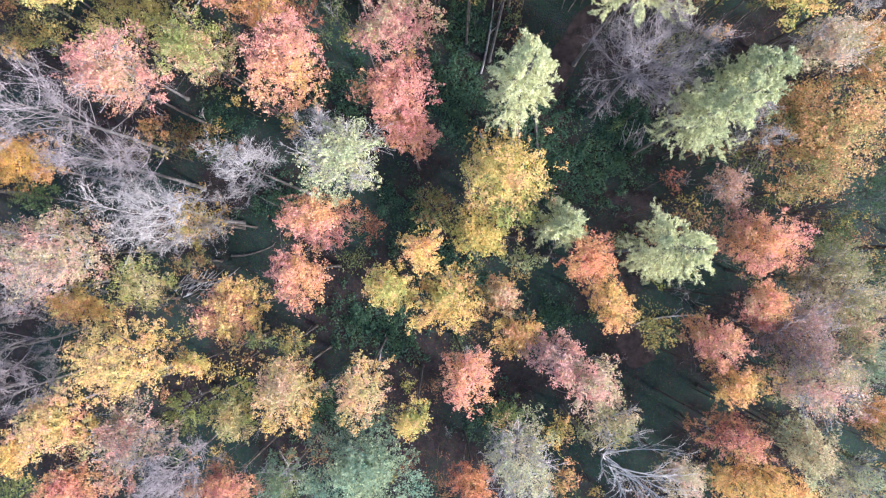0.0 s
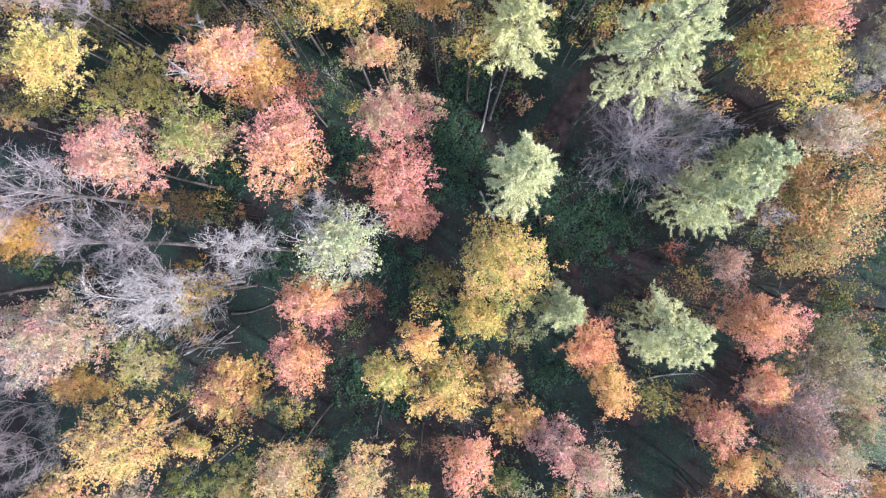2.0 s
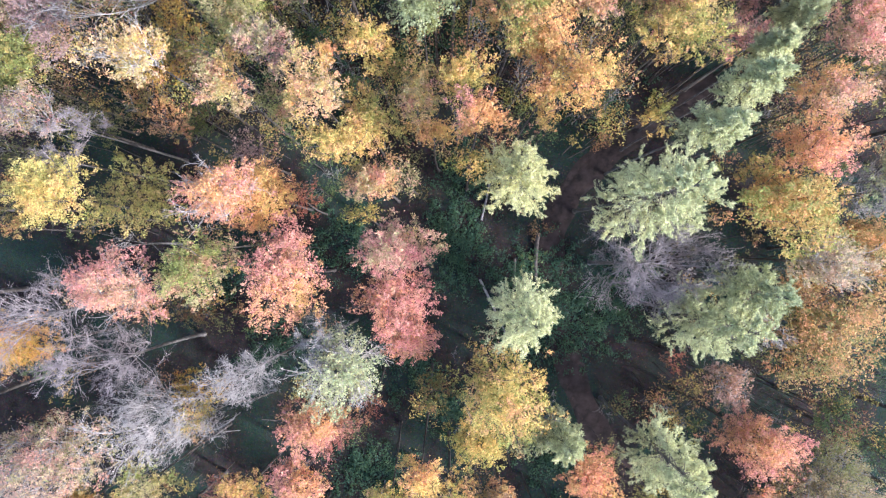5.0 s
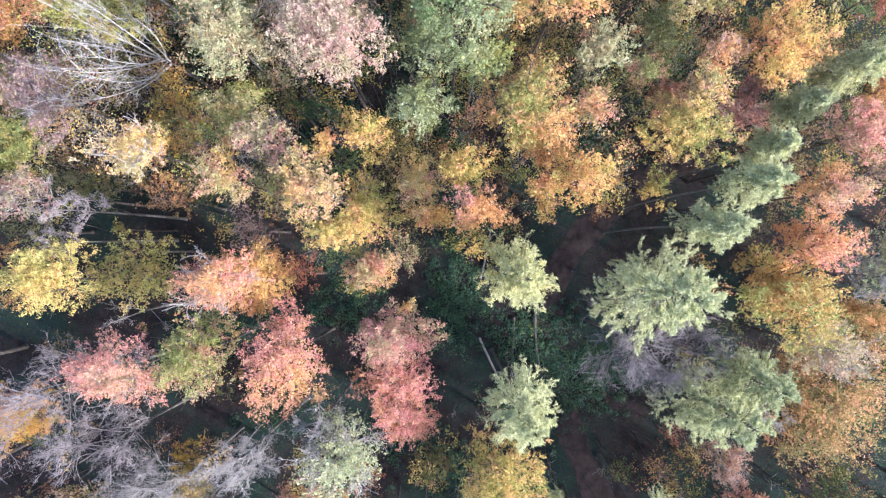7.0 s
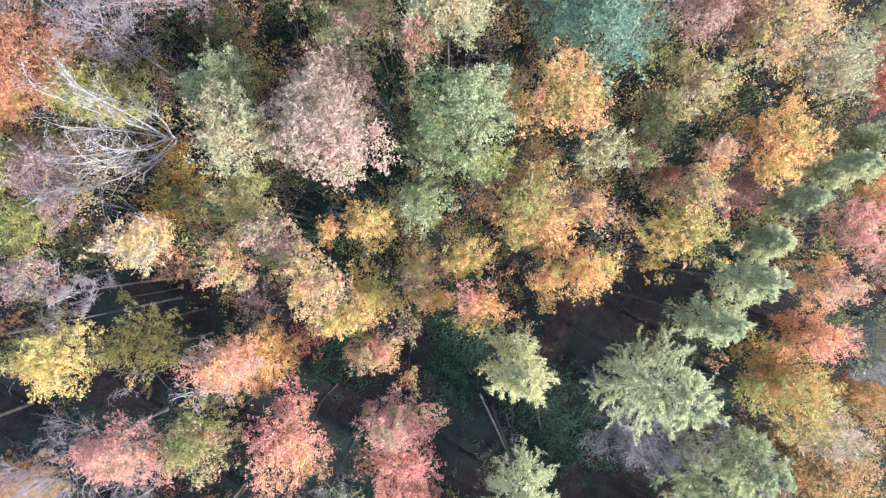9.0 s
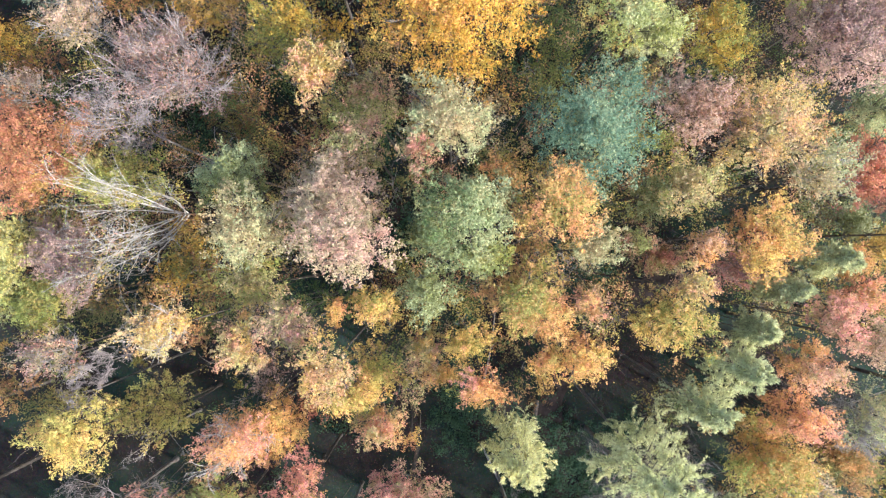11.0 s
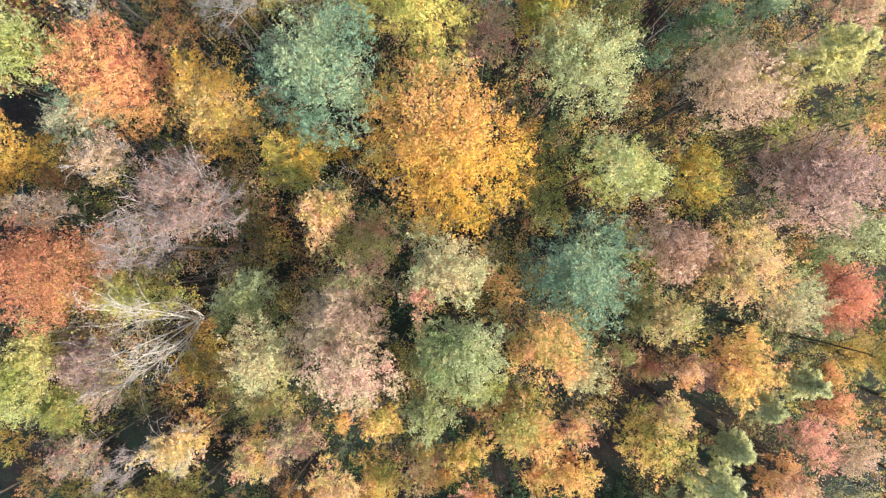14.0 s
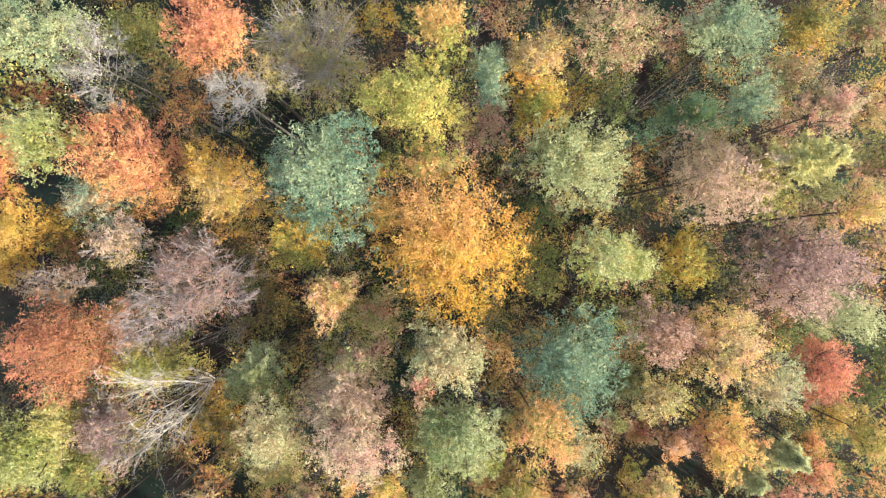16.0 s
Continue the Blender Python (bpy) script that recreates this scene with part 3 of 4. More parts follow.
broadleaf(15.98, -7.46, 13.46, 1.61, 1.27, 2.52, "gold", "orange", 0.5)
broadleaf(19.53, -4.77, 12.70, 2.01, 2.01, 3.51, "mauve", "russet", 0.3, full=0.45, bark='purple', twigs=(12, 9), limbs=10)
broadleaf(22.19, -1.98, 11.53, 2.07, 2.30, 3.82, "olive", "tan", 0.5, full=0.6, bark='grey', twigs=(10, 6))
broadleaf(24.08, -4.19, 10.94, 1.55, 1.79, 2.91, "tan", "olive", 0.4, full=0.7)
broadleaf(19.94, -7.32, 14.08, 2.19, 1.92, 3.59, "tan", "rose", 0.4, full=0.75, bark='grey', twigs=(10, 6))
broadleaf(25.29, -6.79, 10.50, 1.51, 1.87, 2.95, "sage", "teal", 0.4, full=0.6, bark='white', twigs=(10, 6))
broadleaf(16.40, -10.53, 12.60, 1.71, 1.31, 2.63, "orange", "crimson", 0.45)
broadleaf(17.92, -13.26, 12.14, 2.50, 1.48, 3.48, "orange", "gold", 0.5)
broadleaf(19.72, -10.81, 13.68, 1.69, 1.69, 2.96, "sage", "tan", 0.5)
broadleaf(25.16, -10.19, 11.60, 1.17, 1.82, 2.61, "orange", "olive", 0.3)
broadleaf(23.87, -13.55, 10.99, 1.87, 1.57, 2.41, "sage", "tan", 0.4, full=0.5, bark='grey', twigs=(11, 8))
bare(9.20, -11.90, 13.93, 3.00, 1.94, 3.17, "silver", limbs=12, twigs=(8, 6), thick=2.0, lean=(1.5, -0.3), brush=0)
broadleaf(13.29, -12.68, 12.80, 1.28, 1.28, 2.24, "cream", "tan", 0.4, full=0.8)
broadleaf(8.99, -9.16, 14.53, 1.50, 1.25, 1.92, "olive", "tan", 0.5, full=0.6, bark='grey', twigs=(11, 7))
broadleaf(4.17, -11.48, 13.49, 1.95, 2.22, 2.91, "sage", "cream", 0.3, full=0.45, bark='white', twigs=(13, 10), limbs=12)
broadleaf(1.79, -14.20, 10.13, 1.55, 1.40, 2.06, "red", "orange", 0.4)
broadleaf(6.74, -10.99, 10.57, 1.00, 1.40, 1.03, "gold", "olive", name='shrub', full=0.8, limbs=4)
broadleaf(7.24, -13.86, 10.58, 1.12, 1.18, 0.99, "orange", "olive", name='shrub', full=0.8, limbs=4)
broadleaf(4.42, -11.39, 5.52, 1.49, 1.14, 1.13, "green", "olive", name='shrub', full=0.8, limbs=4)
broadleaf(14.31, -5.65, 6.51, 1.46, 1.25, 1.16, "olive", "gold", name='shrub', full=0.45, limbs=4)
bare(-26.12, -2.58, 9.36, 1.78, 2.43, 3.91, "purple")
bare(-27.53, -6.26, 7.13, 2.91, 1.89, 4.45, "purple", limbs=9)
bare(-26.36, -8.84, 9.52, 2.01, 1.78, 3.52, "purple")
broadleaf(-23.71, -11.25, 13.20, 1.31, 1.42, 1.91, "orange", "gold", 0.5)
broadleaf(-21.58, -13.63, 12.10, 1.82, 1.23, 2.13, "orange", "salmon", 0.4)
broadleaf(-27.14, -15.38, 8.47, 1.64, 1.31, 1.27, "olive", "lime", name='shrub', full=0.8, limbs=4)
broadleaf(-18.22, 7.62, 8.63, 1.05, 0.99, 0.88, "orange", "russet", name='shrub', full=0.8, limbs=4)
broadleaf(-16.83, 7.42, 6.44, 1.66, 1.46, 1.34, "olive", "russet", name='shrub', full=0.8, limbs=4)
broadleaf(-9.77, -5.96, 7.52, 1.42, 1.22, 1.13, "olive", "gold", name='shrub', full=0.5, limbs=4)
broadleaf(25.59, 0.73, 7.41, 1.52, 1.76, 1.41, "green", "olive", name='shrub', full=0.8, limbs=4)
broadleaf(28.80, 3.76, 6.44, 1.39, 1.73, 1.34, "green", "teal", name='shrub', full=0.8, limbs=4)
broadleaf(28.10, -1.49, 7.39, 1.35, 2.03, 1.45, "green", "teal", name='shrub', full=0.5, limbs=4)
broadleaf(-4.48, 1.46, 8.57, 1.05, 1.31, 1.02, "red", "russet", name='shrub', full=0.4, limbs=4)
broadleaf(5.03, -0.68, 9.57, 1.34, 1.02, 1.02, "sage", "olive", name='shrub', full=0.8, limbs=4)
broadleaf(-26.81, 14.11, 7.32, 2.43, 1.35, 1.63, "olive", "gold", name='shrub', full=0.8, limbs=4)
broadleaf(-9.70, 7.90, 7.70, 0.84, 0.84, 0.73, "gold", "olive", name='shrub', full=0.8, limbs=4)
broadleaf(-17.22, -0.92, 5.55, 1.42, 1.07, 1.07, "orange", "olive", name='shrub', full=0.5, limbs=4)
broadleaf(-28.12, 3.74, 5.45, 1.78, 1.24, 1.30, "green", "olive", name='shrub', full=0.8, limbs=4)
broadleaf(-20.46, -14.27, 9.48, 1.60, 1.28, 1.24, "salmon", "tan", name='shrub', full=0.8, limbs=4)
broadleaf(-13.29, -6.30, 4.57, 1.46, 0.91, 1.02, "olive", "green", name='shrub', full=0.5, limbs=4)
broadleaf(-14.50, 1.68, 11.55, 1.36, 1.15, 1.08, "gold", "olive", name='shrub', full=0.5, limbs=4)

# past the larches
broadleaf(-20.80, 14.37, 15.05, 2.25, 1.98, 2.77, "lemon", "gold", 0.3)
broadleaf(-22.16, 13.69, 8.26, 1.65, 1.49, 1.35, "gold", "lime", name='shrub', full=0.6, limbs=4)
broadleaf(-18.90, 14.04, 10.20, 2.20, 1.67, 1.72, "lemon", "olive", name='shrub', full=0.7, limbs=4)
bare(-20.30, 17.90, 13.50, 1.50, 1.30, 2.80, "purple", limbs=9)
bare(-21.30, 16.20, 13.20, 1.40, 1.10, 2.60, "purple", limbs=8)
broadleaf(-20.80, 17.20, 8.00, 0.50, 0.50, 0.55, "lemon", "lime", name='shrub', limbs=3)
broadleaf(-22.57, 18.61, 13.88, 1.72, 1.44, 2.21, "tan", "mauve", 0.5, full=0.3, bark='grey', twigs=(11, 7))
broadleaf(-11.56, 14.15, 15.78, 2.07, 1.76, 2.67, "salmon", "orange", 0.3, full=0.8, bark='white', twigs=(11, 7))
broadleaf(-10.17, 14.32, 13.27, 1.82, 2.19, 2.80, "orange", "gold")
broadleaf(-3.71, 14.87, 15.00, 1.56, 1.23, 1.95, "tan", "orange", 0.6)
broadleaf(-8.95, 14.64, 8.51, 1.38, 1.32, 1.16, "red", "russet", name='shrub', full=0.6, limbs=4)
broadleaf(-2.20, 15.58, 10.60, 1.00, 1.24, 0.96, "tan", "olive", name='shrub', full=0.7, limbs=4)
broadleaf(-5.17, 13.59, 8.63, 1.32, 0.72, 0.88, "lime", "gold", name='shrub', full=0.8, limbs=4)
broadleaf(-2.38, 12.17, 8.69, 0.92, 0.82, 0.75, "gold", "russet", name='shrub', full=0.6, limbs=4)
broadleaf(-14.70, 20.58, 17.82, 1.74, 1.33, 2.15, "cream", "gold", 0.35, bark='white', twigs=(9, 5))
broadleaf(-10.97, 19.53, 16.62, 1.22, 1.65, 2.00, "tan", "gold", 0.5)
broadleaf(-8.43, 21.08, 18.10, 1.44, 1.32, 1.93, "tan", "mauve", 0.4, full=0.7, twigs=(9, 6))
broadleaf(-3.80, 21.63, 16.78, 1.42, 1.26, 1.87, "gold", "lime", 0.4)
broadleaf(-6.14, 21.42, 15.56, 0.75, 0.75, 1.04, "orange", "gold")
broadleaf(-6.03, 18.63, 18.70, 1.76, 1.41, 2.21, "gold", "tan", 0.4)
broadleaf(-5.43, 16.75, 16.17, 1.80, 1.08, 2.02, "gold", "lime", 0.3)
broadleaf(-4.02, 17.97, 15.02, 1.73, 1.60, 2.33, "gold", "lime", 0.4)
broadleaf(0.94, 19.81, 16.91, 1.51, 1.06, 1.80, "gold", "lime")
broadleaf(1.71, 17.78, 18.09, 1.35, 1.09, 1.71, "salmon", "orange", 0.5, side=(0.5, -0.5))
broadleaf(-0.47, 17.58, 14.39, 1.24, 0.83, 1.44, "orange", "gold", 0.4)
broadleaf(-1.33, 19.24, 15.74, 1.26, 1.31, 1.80, "tan", "gold", 0.5)
broadleaf(1.59, 16.08, 12.57, 1.52, 0.88, 1.03, "lime", "gold", name='shrub', full=0.8, limbs=4)
broadleaf(3.64, 22.27, 19.41, 2.26, 1.85, 2.87, "orange", "lime", 0.5, side=(0, 0.3))
broadleaf(4.77, 21.15, 17.26, 1.49, 1.04, 1.77, "orange", "gold", 0.5)
broadleaf(6.54, 22.14, 20.03, 0.95, 1.13, 1.45, "tan", "orange", 0.4)
broadleaf(6.64, 19.33, 18.61, 1.56, 1.30, 2.00, "gold", "orange", 0.45)
broadleaf(4.88, 18.79, 17.46, 0.89, 1.29, 1.52, "gold", "orange", 0.5)
broadleaf(10.83, 21.25, 18.94, 1.63, 1.63, 2.85, "gold", "lime", 0.5)
broadleaf(11.36, 23.01, 20.07, 1.11, 1.06, 1.90, "gold", "tan", 0.5)
broadleaf(13.05, 19.79, 9.55, 1.22, 1.28, 1.07, "lime", "gold", name='shrub', full=0.8, limbs=4)
broadleaf(12.59, 24.94, 18.74, 1.16, 1.05, 1.93, "rose", "orange", 0.4)
broadleaf(15.51, 24.09, 16.16, 1.03, 0.77, 1.58, "salmon", "mauve", 0.5)
larch(18.72, 24.26, 19.30, 1.15, 0.95, 1.45, "larch", "sage", 0.3)
larch(17.02, 22.71, 18.34, 1.15, 0.90, 1.50, "moss", "larch", 0.3)
larch(15.26, 20.73, 19.03, 0.90, 0.80, 1.20, "larch", "moss", 0.3)
larch(14.10, 18.90, 19.89, 1.40, 1.08, 1.70, "moss", "larch", 0.4)
larch(12.55, 16.85, 19.41, 1.50, 1.05, 1.80, "moss", "larch", 0.4)
larch(9.88, 13.88, 19.10, 2.76, 2.29, 3.91, "larch", "moss", 0.4, full=1.3)
larch(3.44, 14.64, 19.16, 1.57, 1.91, 2.69, "larch", "lemon", 0.15)
broadleaf(16.46, 13.71, 16.54, 2.38, 2.23, 4.03, "lime", "orange", 0.55, leaf=0.105)
broadleaf(17.76, 16.23, 18.03, 2.00, 1.22, 2.81, "salmon", "orange", 0.4)
broadleaf(18.32, 18.64, 17.99, 1.57, 1.23, 2.45, "orange", "rose", 0.4)
broadleaf(19.06, 21.20, 18.64, 1.34, 1.44, 2.43, "salmon", "tan", 0.4)
broadleaf(21.79, 23.99, 16.08, 0.93, 1.03, 1.71, "orange", "olive")
bare(23.34, 14.45, 13.88, 1.29, 1.58, 2.67, "grey")
broadleaf(23.79, 12.05, 11.70, 1.61, 1.17, 2.43, "olive", "orange", 0.5)
broadleaf(27.02, 13.14, 8.58, 1.32, 0.99, 0.99, "green", "bramble", name='shrub', full=0.8, limbs=4)
broadleaf(-24.72, 28.58, 12.23, 1.11, 1.52, 1.84, "orange", "gold")
broadleaf(-23.19, 25.11, 12.55, 1.50, 1.73, 2.26, "rose", "mauve", 0.4, full=0.7, twigs=(9, 6))
broadleaf(-23.09, 21.88, 13.58, 1.40, 1.63, 2.11, "lime", "olive", 0.5)
broadleaf(-14.54, 22.97, 11.47, 1.36, 1.57, 1.26, "russet", "lime", name='shrub', full=0.8, limbs=4)
broadleaf(-8.10, 24.69, 8.44, 2.04, 1.05, 1.33, "green", "bramble", name='shrub', full=0.8, limbs=4)
broadleaf(-1.09, 22.59, 18.57, 1.42, 1.37, 1.95, "olive", "sage", 0.4)
broadleaf(10.36, 25.17, 15.36, 1.07, 1.12, 1.53, "tan", "olive", 0.5, full=0.8)
broadleaf(-23.92, 20.33, 5.29, 2.49, 1.42, 1.68, "olive", "tan", name='shrub', full=0.4, limbs=4)
broadleaf(-16.92, 19.18, 9.51, 1.44, 1.28, 1.17, "orange", "tan", name='shrub', full=0.8, limbs=4)
broadleaf(-27.26, 12.63, 8.67, 0.99, 0.82, 0.78, "orange", "lime", name='shrub', full=0.8, limbs=4)
bare(-20.01, 11.45, 7.53, 2.40, 1.37, 3.50, "white", limbs=5, twigs=(5, 4))
broadleaf(-14.05, 11.30, 10.52, 1.56, 1.09, 1.14, "tan", "olive", name='shrub', full=0.5, limbs=4)
broadleaf(-15.78, 1.85, 8.35, 1.64, 1.97, 1.56, "amber", "olive", name='shrub', full=0.8, limbs=4)

# under the climb
broadleaf(-22.72, 29.80, 16.34, 3.05, 3.13, 3.84, "red", "russet", 0.28, full=1.1)
broadleaf(-21.56, 31.37, 13.21, 1.27, 1.67, 1.87, "orange", "olive", 0.4, full=0.7)
broadleaf(-14.66, 34.30, 16.66, 3.00, 2.50, 3.50, "mauve", "russet", 0.3, full=0.5, bark='purple', twigs=(13, 9), limbs=14)
bare(-17.31, 31.56, 15.90, 2.42, 1.77, 3.88, "purple", leaves='mauve', amount=900)
broadleaf(-19.06, 36.43, 17.46, 1.75, 1.34, 1.97, "rose", "tan", 0.4, full=0.75, bark='grey', twigs=(10, 6))
bare(-16.20, 26.80, 13.00, 2.70, 3.30, 8.50, "silver", limbs=12, twigs=(9, 6), thick=1.9, lean=(-2.0, -0.5), fork=12.2, brush=2, leaves='lime', amount=900)
broadleaf(-19.60, 28.60, 14.60, 2.50, 1.69, 2.50, "lemon", "lime", 0.3)
broadleaf(-24.85, 24.86, 13.84, 1.88, 2.53, 2.81, "sage", "lemon", 0.45)
broadleaf(-24.48, 21.42, 12.57, 2.03, 1.42, 2.20, "lime", "olive", 0.4)
broadleaf(-21.57, 24.22, 14.26, 1.76, 2.31, 2.60, "rose", "mauve", 0.45, full=0.65, bark='grey', twigs=(10, 7))
broadleaf(-11.37, 28.53, 17.01, 1.95, 1.77, 2.37, "olive", "sage", 0.5)
broadleaf(-9.78, 25.57, 19.14, 2.05, 1.97, 2.56, "sage", "tan", 0.55)
broadleaf(-10.60, 22.78, 16.12, 1.89, 1.40, 2.10, "lime", "tan", 0.5)
broadleaf(-5.91, 27.71, 18.30, 2.38, 2.10, 2.86, "rose", "cream", 0.45, twigs=(9, 6))
broadleaf(-5.14, 25.02, 19.43, 2.55, 2.28, 3.08, "cream", "rose", 0.5)
broadleaf(-6.43, 33.16, 19.92, 1.47, 1.74, 2.05, "tan", "gold", 0.5)
broadleaf(-3.89, 31.98, 18.43, 1.56, 1.42, 1.89, "tan", "lime", 0.5, full=0.7)
broadleaf(-4.30, 29.96, 19.59, 1.63, 1.22, 1.82, "tan", "olive", 0.5, full=0.7)
broadleaf(-0.08, 30.39, 21.89, 2.10, 1.92, 2.56, "sage", "tan", 0.45)
broadleaf(-1.46, 29.11, 21.99, 0.88, 1.13, 1.28, "tan", "russet", 0.4, full=0.7)
broadleaf(6.47, 30.22, 21.40, 2.85, 2.67, 3.52, "teal", "sage", 0.25, leaf=0.10, narrow=0.55)
# dark green weighted to -x: the crown's side away from the sun, in leaf colour
broadleaf(0.81, 26.48, 21.79, 2.03, 1.93, 2.53, "sage", "green", 0.2, side=(-0.8, 0))
broadleaf(-0.74, 25.30, 19.12, 1.52, 1.79, 2.11, "olive", "sage", 0.5)
broadleaf(1.44, 24.22, 19.80, 1.49, 1.14, 1.67, "sage", "lime", 0.4)
broadleaf(4.83, 26.61, 21.93, 2.02, 1.85, 2.47, "orange", "lime", 0.4)
broadleaf(7.00, 24.75, 19.34, 1.24, 1.24, 1.58, "sage", "tan", 0.4)
broadleaf(11.80, 31.30, 20.25, 2.00, 1.85, 2.64, "rose", "russet", 0.45)
broadleaf(15.23, 30.53, 19.57, 2.22, 2.35, 3.63, "gold", "cream", 0.5)
broadleaf(11.50, 27.79, 19.49, 1.61, 1.47, 2.45, "lime", "tan", 0.5)
broadleaf(11.20, 27.44, 15.28, 1.42, 1.26, 1.70, "sage", "olive", 0.5)
broadleaf(15.39, 25.30, 18.66, 1.86, 1.86, 2.96, "gold", "orange", 0.45)
broadleaf(17.54, 28.46, 19.75, 1.38, 1.59, 2.37, "sage", "tan", 0.4, full=0.75, bark='grey')
broadleaf(21.37, 28.74, 18.32, 2.05, 2.00, 2.74, "crimson", "red", 0.5)
broadleaf(18.44, 34.72, 20.23, 2.81, 2.56, 4.28, "rose", "mauve", 0.3, leaf=0.09, twigs=(9, 6))
broadleaf(7.99, 35.59, 21.47, 1.76, 1.76, 2.25, "lime", "sage", 0.4, side=(-0.6, 0))
broadleaf(10.03, 34.86, 19.75, 1.33, 1.59, 2.33, "larch", "lime", 0.4)
broadleaf(13.19, 35.16, 18.81, 1.69, 1.96, 2.90, "lime", "amber", 0.4, full=0.8)
broadleaf(-13.88, 33.67, 9.32, 2.24, 1.86, 1.61, "russet", "olive", name='shrub', full=0.5, limbs=4)
broadleaf(16.46, 23.34, 12.86, 1.67, 1.00, 2.13, "mauve", "salmon", 0.5, full=0.7)
broadleaf(12.03, 24.23, 13.85, 1.78, 0.91, 2.14, "tan", "russet", 0.5)
broadleaf(2.84, 29.51, 13.59, 1.50, 1.00, 0.98, "orange", "olive", name='shrub', full=0.8, limbs=4)
broadleaf(-1.84, 29.10, 12.63, 1.20, 1.03, 0.88, "olive", "russet", name='shrub', full=0.8, limbs=4)
broadleaf(-7.16, 21.41, 9.43, 2.31, 1.12, 1.35, "green", "olive", name='shrub', full=0.8, limbs=4)
broadleaf(-17.42, 23.19, 8.41, 1.99, 1.61, 1.41, "amber", "olive", name='shrub', full=0.8, limbs=4)
broadleaf(-26.13, 20.81, 4.24, 2.53, 2.11, 1.82, "olive", "tan", name='shrub', full=0.4, limbs=4)
broadleaf(-16.07, 20.01, 7.45, 1.77, 1.57, 1.31, "green", "olive", name='shrub', full=0.8, limbs=4)
broadleaf(21.10, 26.91, 12.46, 2.06, 1.20, 1.28, "sage", "olive", name='shrub', full=0.6, limbs=4)
broadleaf(23.86, 26.56, 12.93, 1.34, 1.17, 2.00, "moss", "olive", 0.4)
broadleaf(22.38, 31.34, 12.60, 1.37, 1.03, 0.94, "red", "olive", name='shrub', full=0.6, limbs=4)
broadleaf(24.73, 32.80, 13.82, 1.30, 1.46, 2.20, "green", "sage", 0.4)
broadleaf(24.74, 24.89, 13.82, 1.13, 1.62, 2.20, "olive", "gold", 0.4)
broadleaf(-27.29, 17.05, 6.34, 2.41, 1.61, 1.58, "olive", "tan", name='shrub', full=0.6, limbs=4)
broadleaf(-18.60, 15.60, 9.80, 2.20, 1.30, 1.50, "lemon", "olive", name='shrub', full=0.7, limbs=4)
broadleaf(-17.64, 14.16, 9.60, 1.96, 1.57, 1.39, "lemon", "lime", name='shrub', full=0.7, limbs=4)
broadleaf(-28.94, 15.22, 8.50, 1.53, 1.53, 1.20, "orange", "olive", name='shrub', full=0.7, limbs=4)
broadleaf(-11.66, 16.83, 10.46, 1.45, 1.82, 1.28, "rose", "mauve", name='shrub', full=0.6, limbs=4)
broadleaf(-9.36, 19.70, 12.46, 1.72, 1.55, 1.28, "tan", "lime", name='shrub', full=0.7, limbs=4)
broadleaf(-23.28, 40.58, 11.53, 1.77, 1.06, 1.11, "amber", "green", name='shrub', full=0.8, limbs=4)
broadleaf(-27.26, 37.78, 10.37, 2.00, 1.82, 1.50, "amber", "green", name='shrub', full=0.8, limbs=4)
broadleaf(-18.95, 39.87, 12.46, 1.89, 1.37, 1.28, "orange", "lime", name='shrub', full=0.8, limbs=4)
broadleaf(-14.45, 39.15, 13.45, 1.84, 1.50, 1.31, "gold", "olive", name='shrub', full=0.8, limbs=4)
broadleaf(-6.63, 37.81, 12.52, 1.72, 1.20, 1.15, "olive", "amber", name='shrub', full=0.7, limbs=4)
broadleaf(-13.12, 31.06, 9.35, 2.24, 1.68, 1.54, "olive", "russet", name='shrub', full=0.6, limbs=4)
broadleaf(6.17, 37.84, 13.48, 1.67, 1.50, 1.24, "olive", "green", name='shrub', full=0.7, limbs=4)
broadleaf(22.65, 19.83, 16.68, 1.47, 1.62, 2.47, "rose", "tan", 0.4)
broadleaf(24.07, 15.39, 14.52, 1.57, 1.89, 2.76, "sage", "tan", 0.4, full=0.6, bark='grey', twigs=(9, 6))
broadleaf(21.83, 22.28, 16.98, 1.33, 1.06, 1.90, "orange", "salmon", 0.5)

# at the end of the flight
broadleaf(-22.61, 47.42, 19.70, 2.66, 2.35, 3.19, "sage", "teal")
bare(-20.16, 46.52, 18.09, 2.27, 2.57, 2.99, "grey", leaves='sage', amount=900)
broadleaf(-19.53, 49.45, 14.92, 2.28, 1.75, 2.57, "lime", "olive", 0.5)
broadleaf(-12.11, 47.26, 20.85, 2.39, 2.47, 3.10, "red", "orange", 0.45)
broadleaf(-8.23, 47.71, 16.27, 3.32, 2.99, 4.02, "lime", "tan", 0.4, full=0.3, bark='white', twigs=(12, 9), limbs=18)
bare(-11.36, 44.18, 20.07, 2.06, 1.49, 2.56, "silver", thick=1.3)
broadleaf(-18.74, 41.06, 16.51, 3.14, 2.91, 3.85, "orange", "red", 0.35, side=(-0.2, 0.4))
broadleaf(-13.32, 39.64, 16.91, 2.50, 2.69, 3.31, "amber", "tan", 0.4)
broadleaf(-5.86, 39.54, 23.26, 2.92, 2.66, 3.55, "teal", "sage", 0.15, full=1.2, leaf=0.10, narrow=0.55)
broadleaf(-1.49, 43.46, 20.94, 2.66, 2.54, 3.32, "lime", "lemon", 0.5)
broadleaf(-0.34, 46.68, 23.02, 1.80, 1.69, 2.23, "lime", "orange", 0.4)
broadleaf(2.10, 44.82, 21.78, 0.86, 1.90, 1.76, "teal", "sage", 0.4)
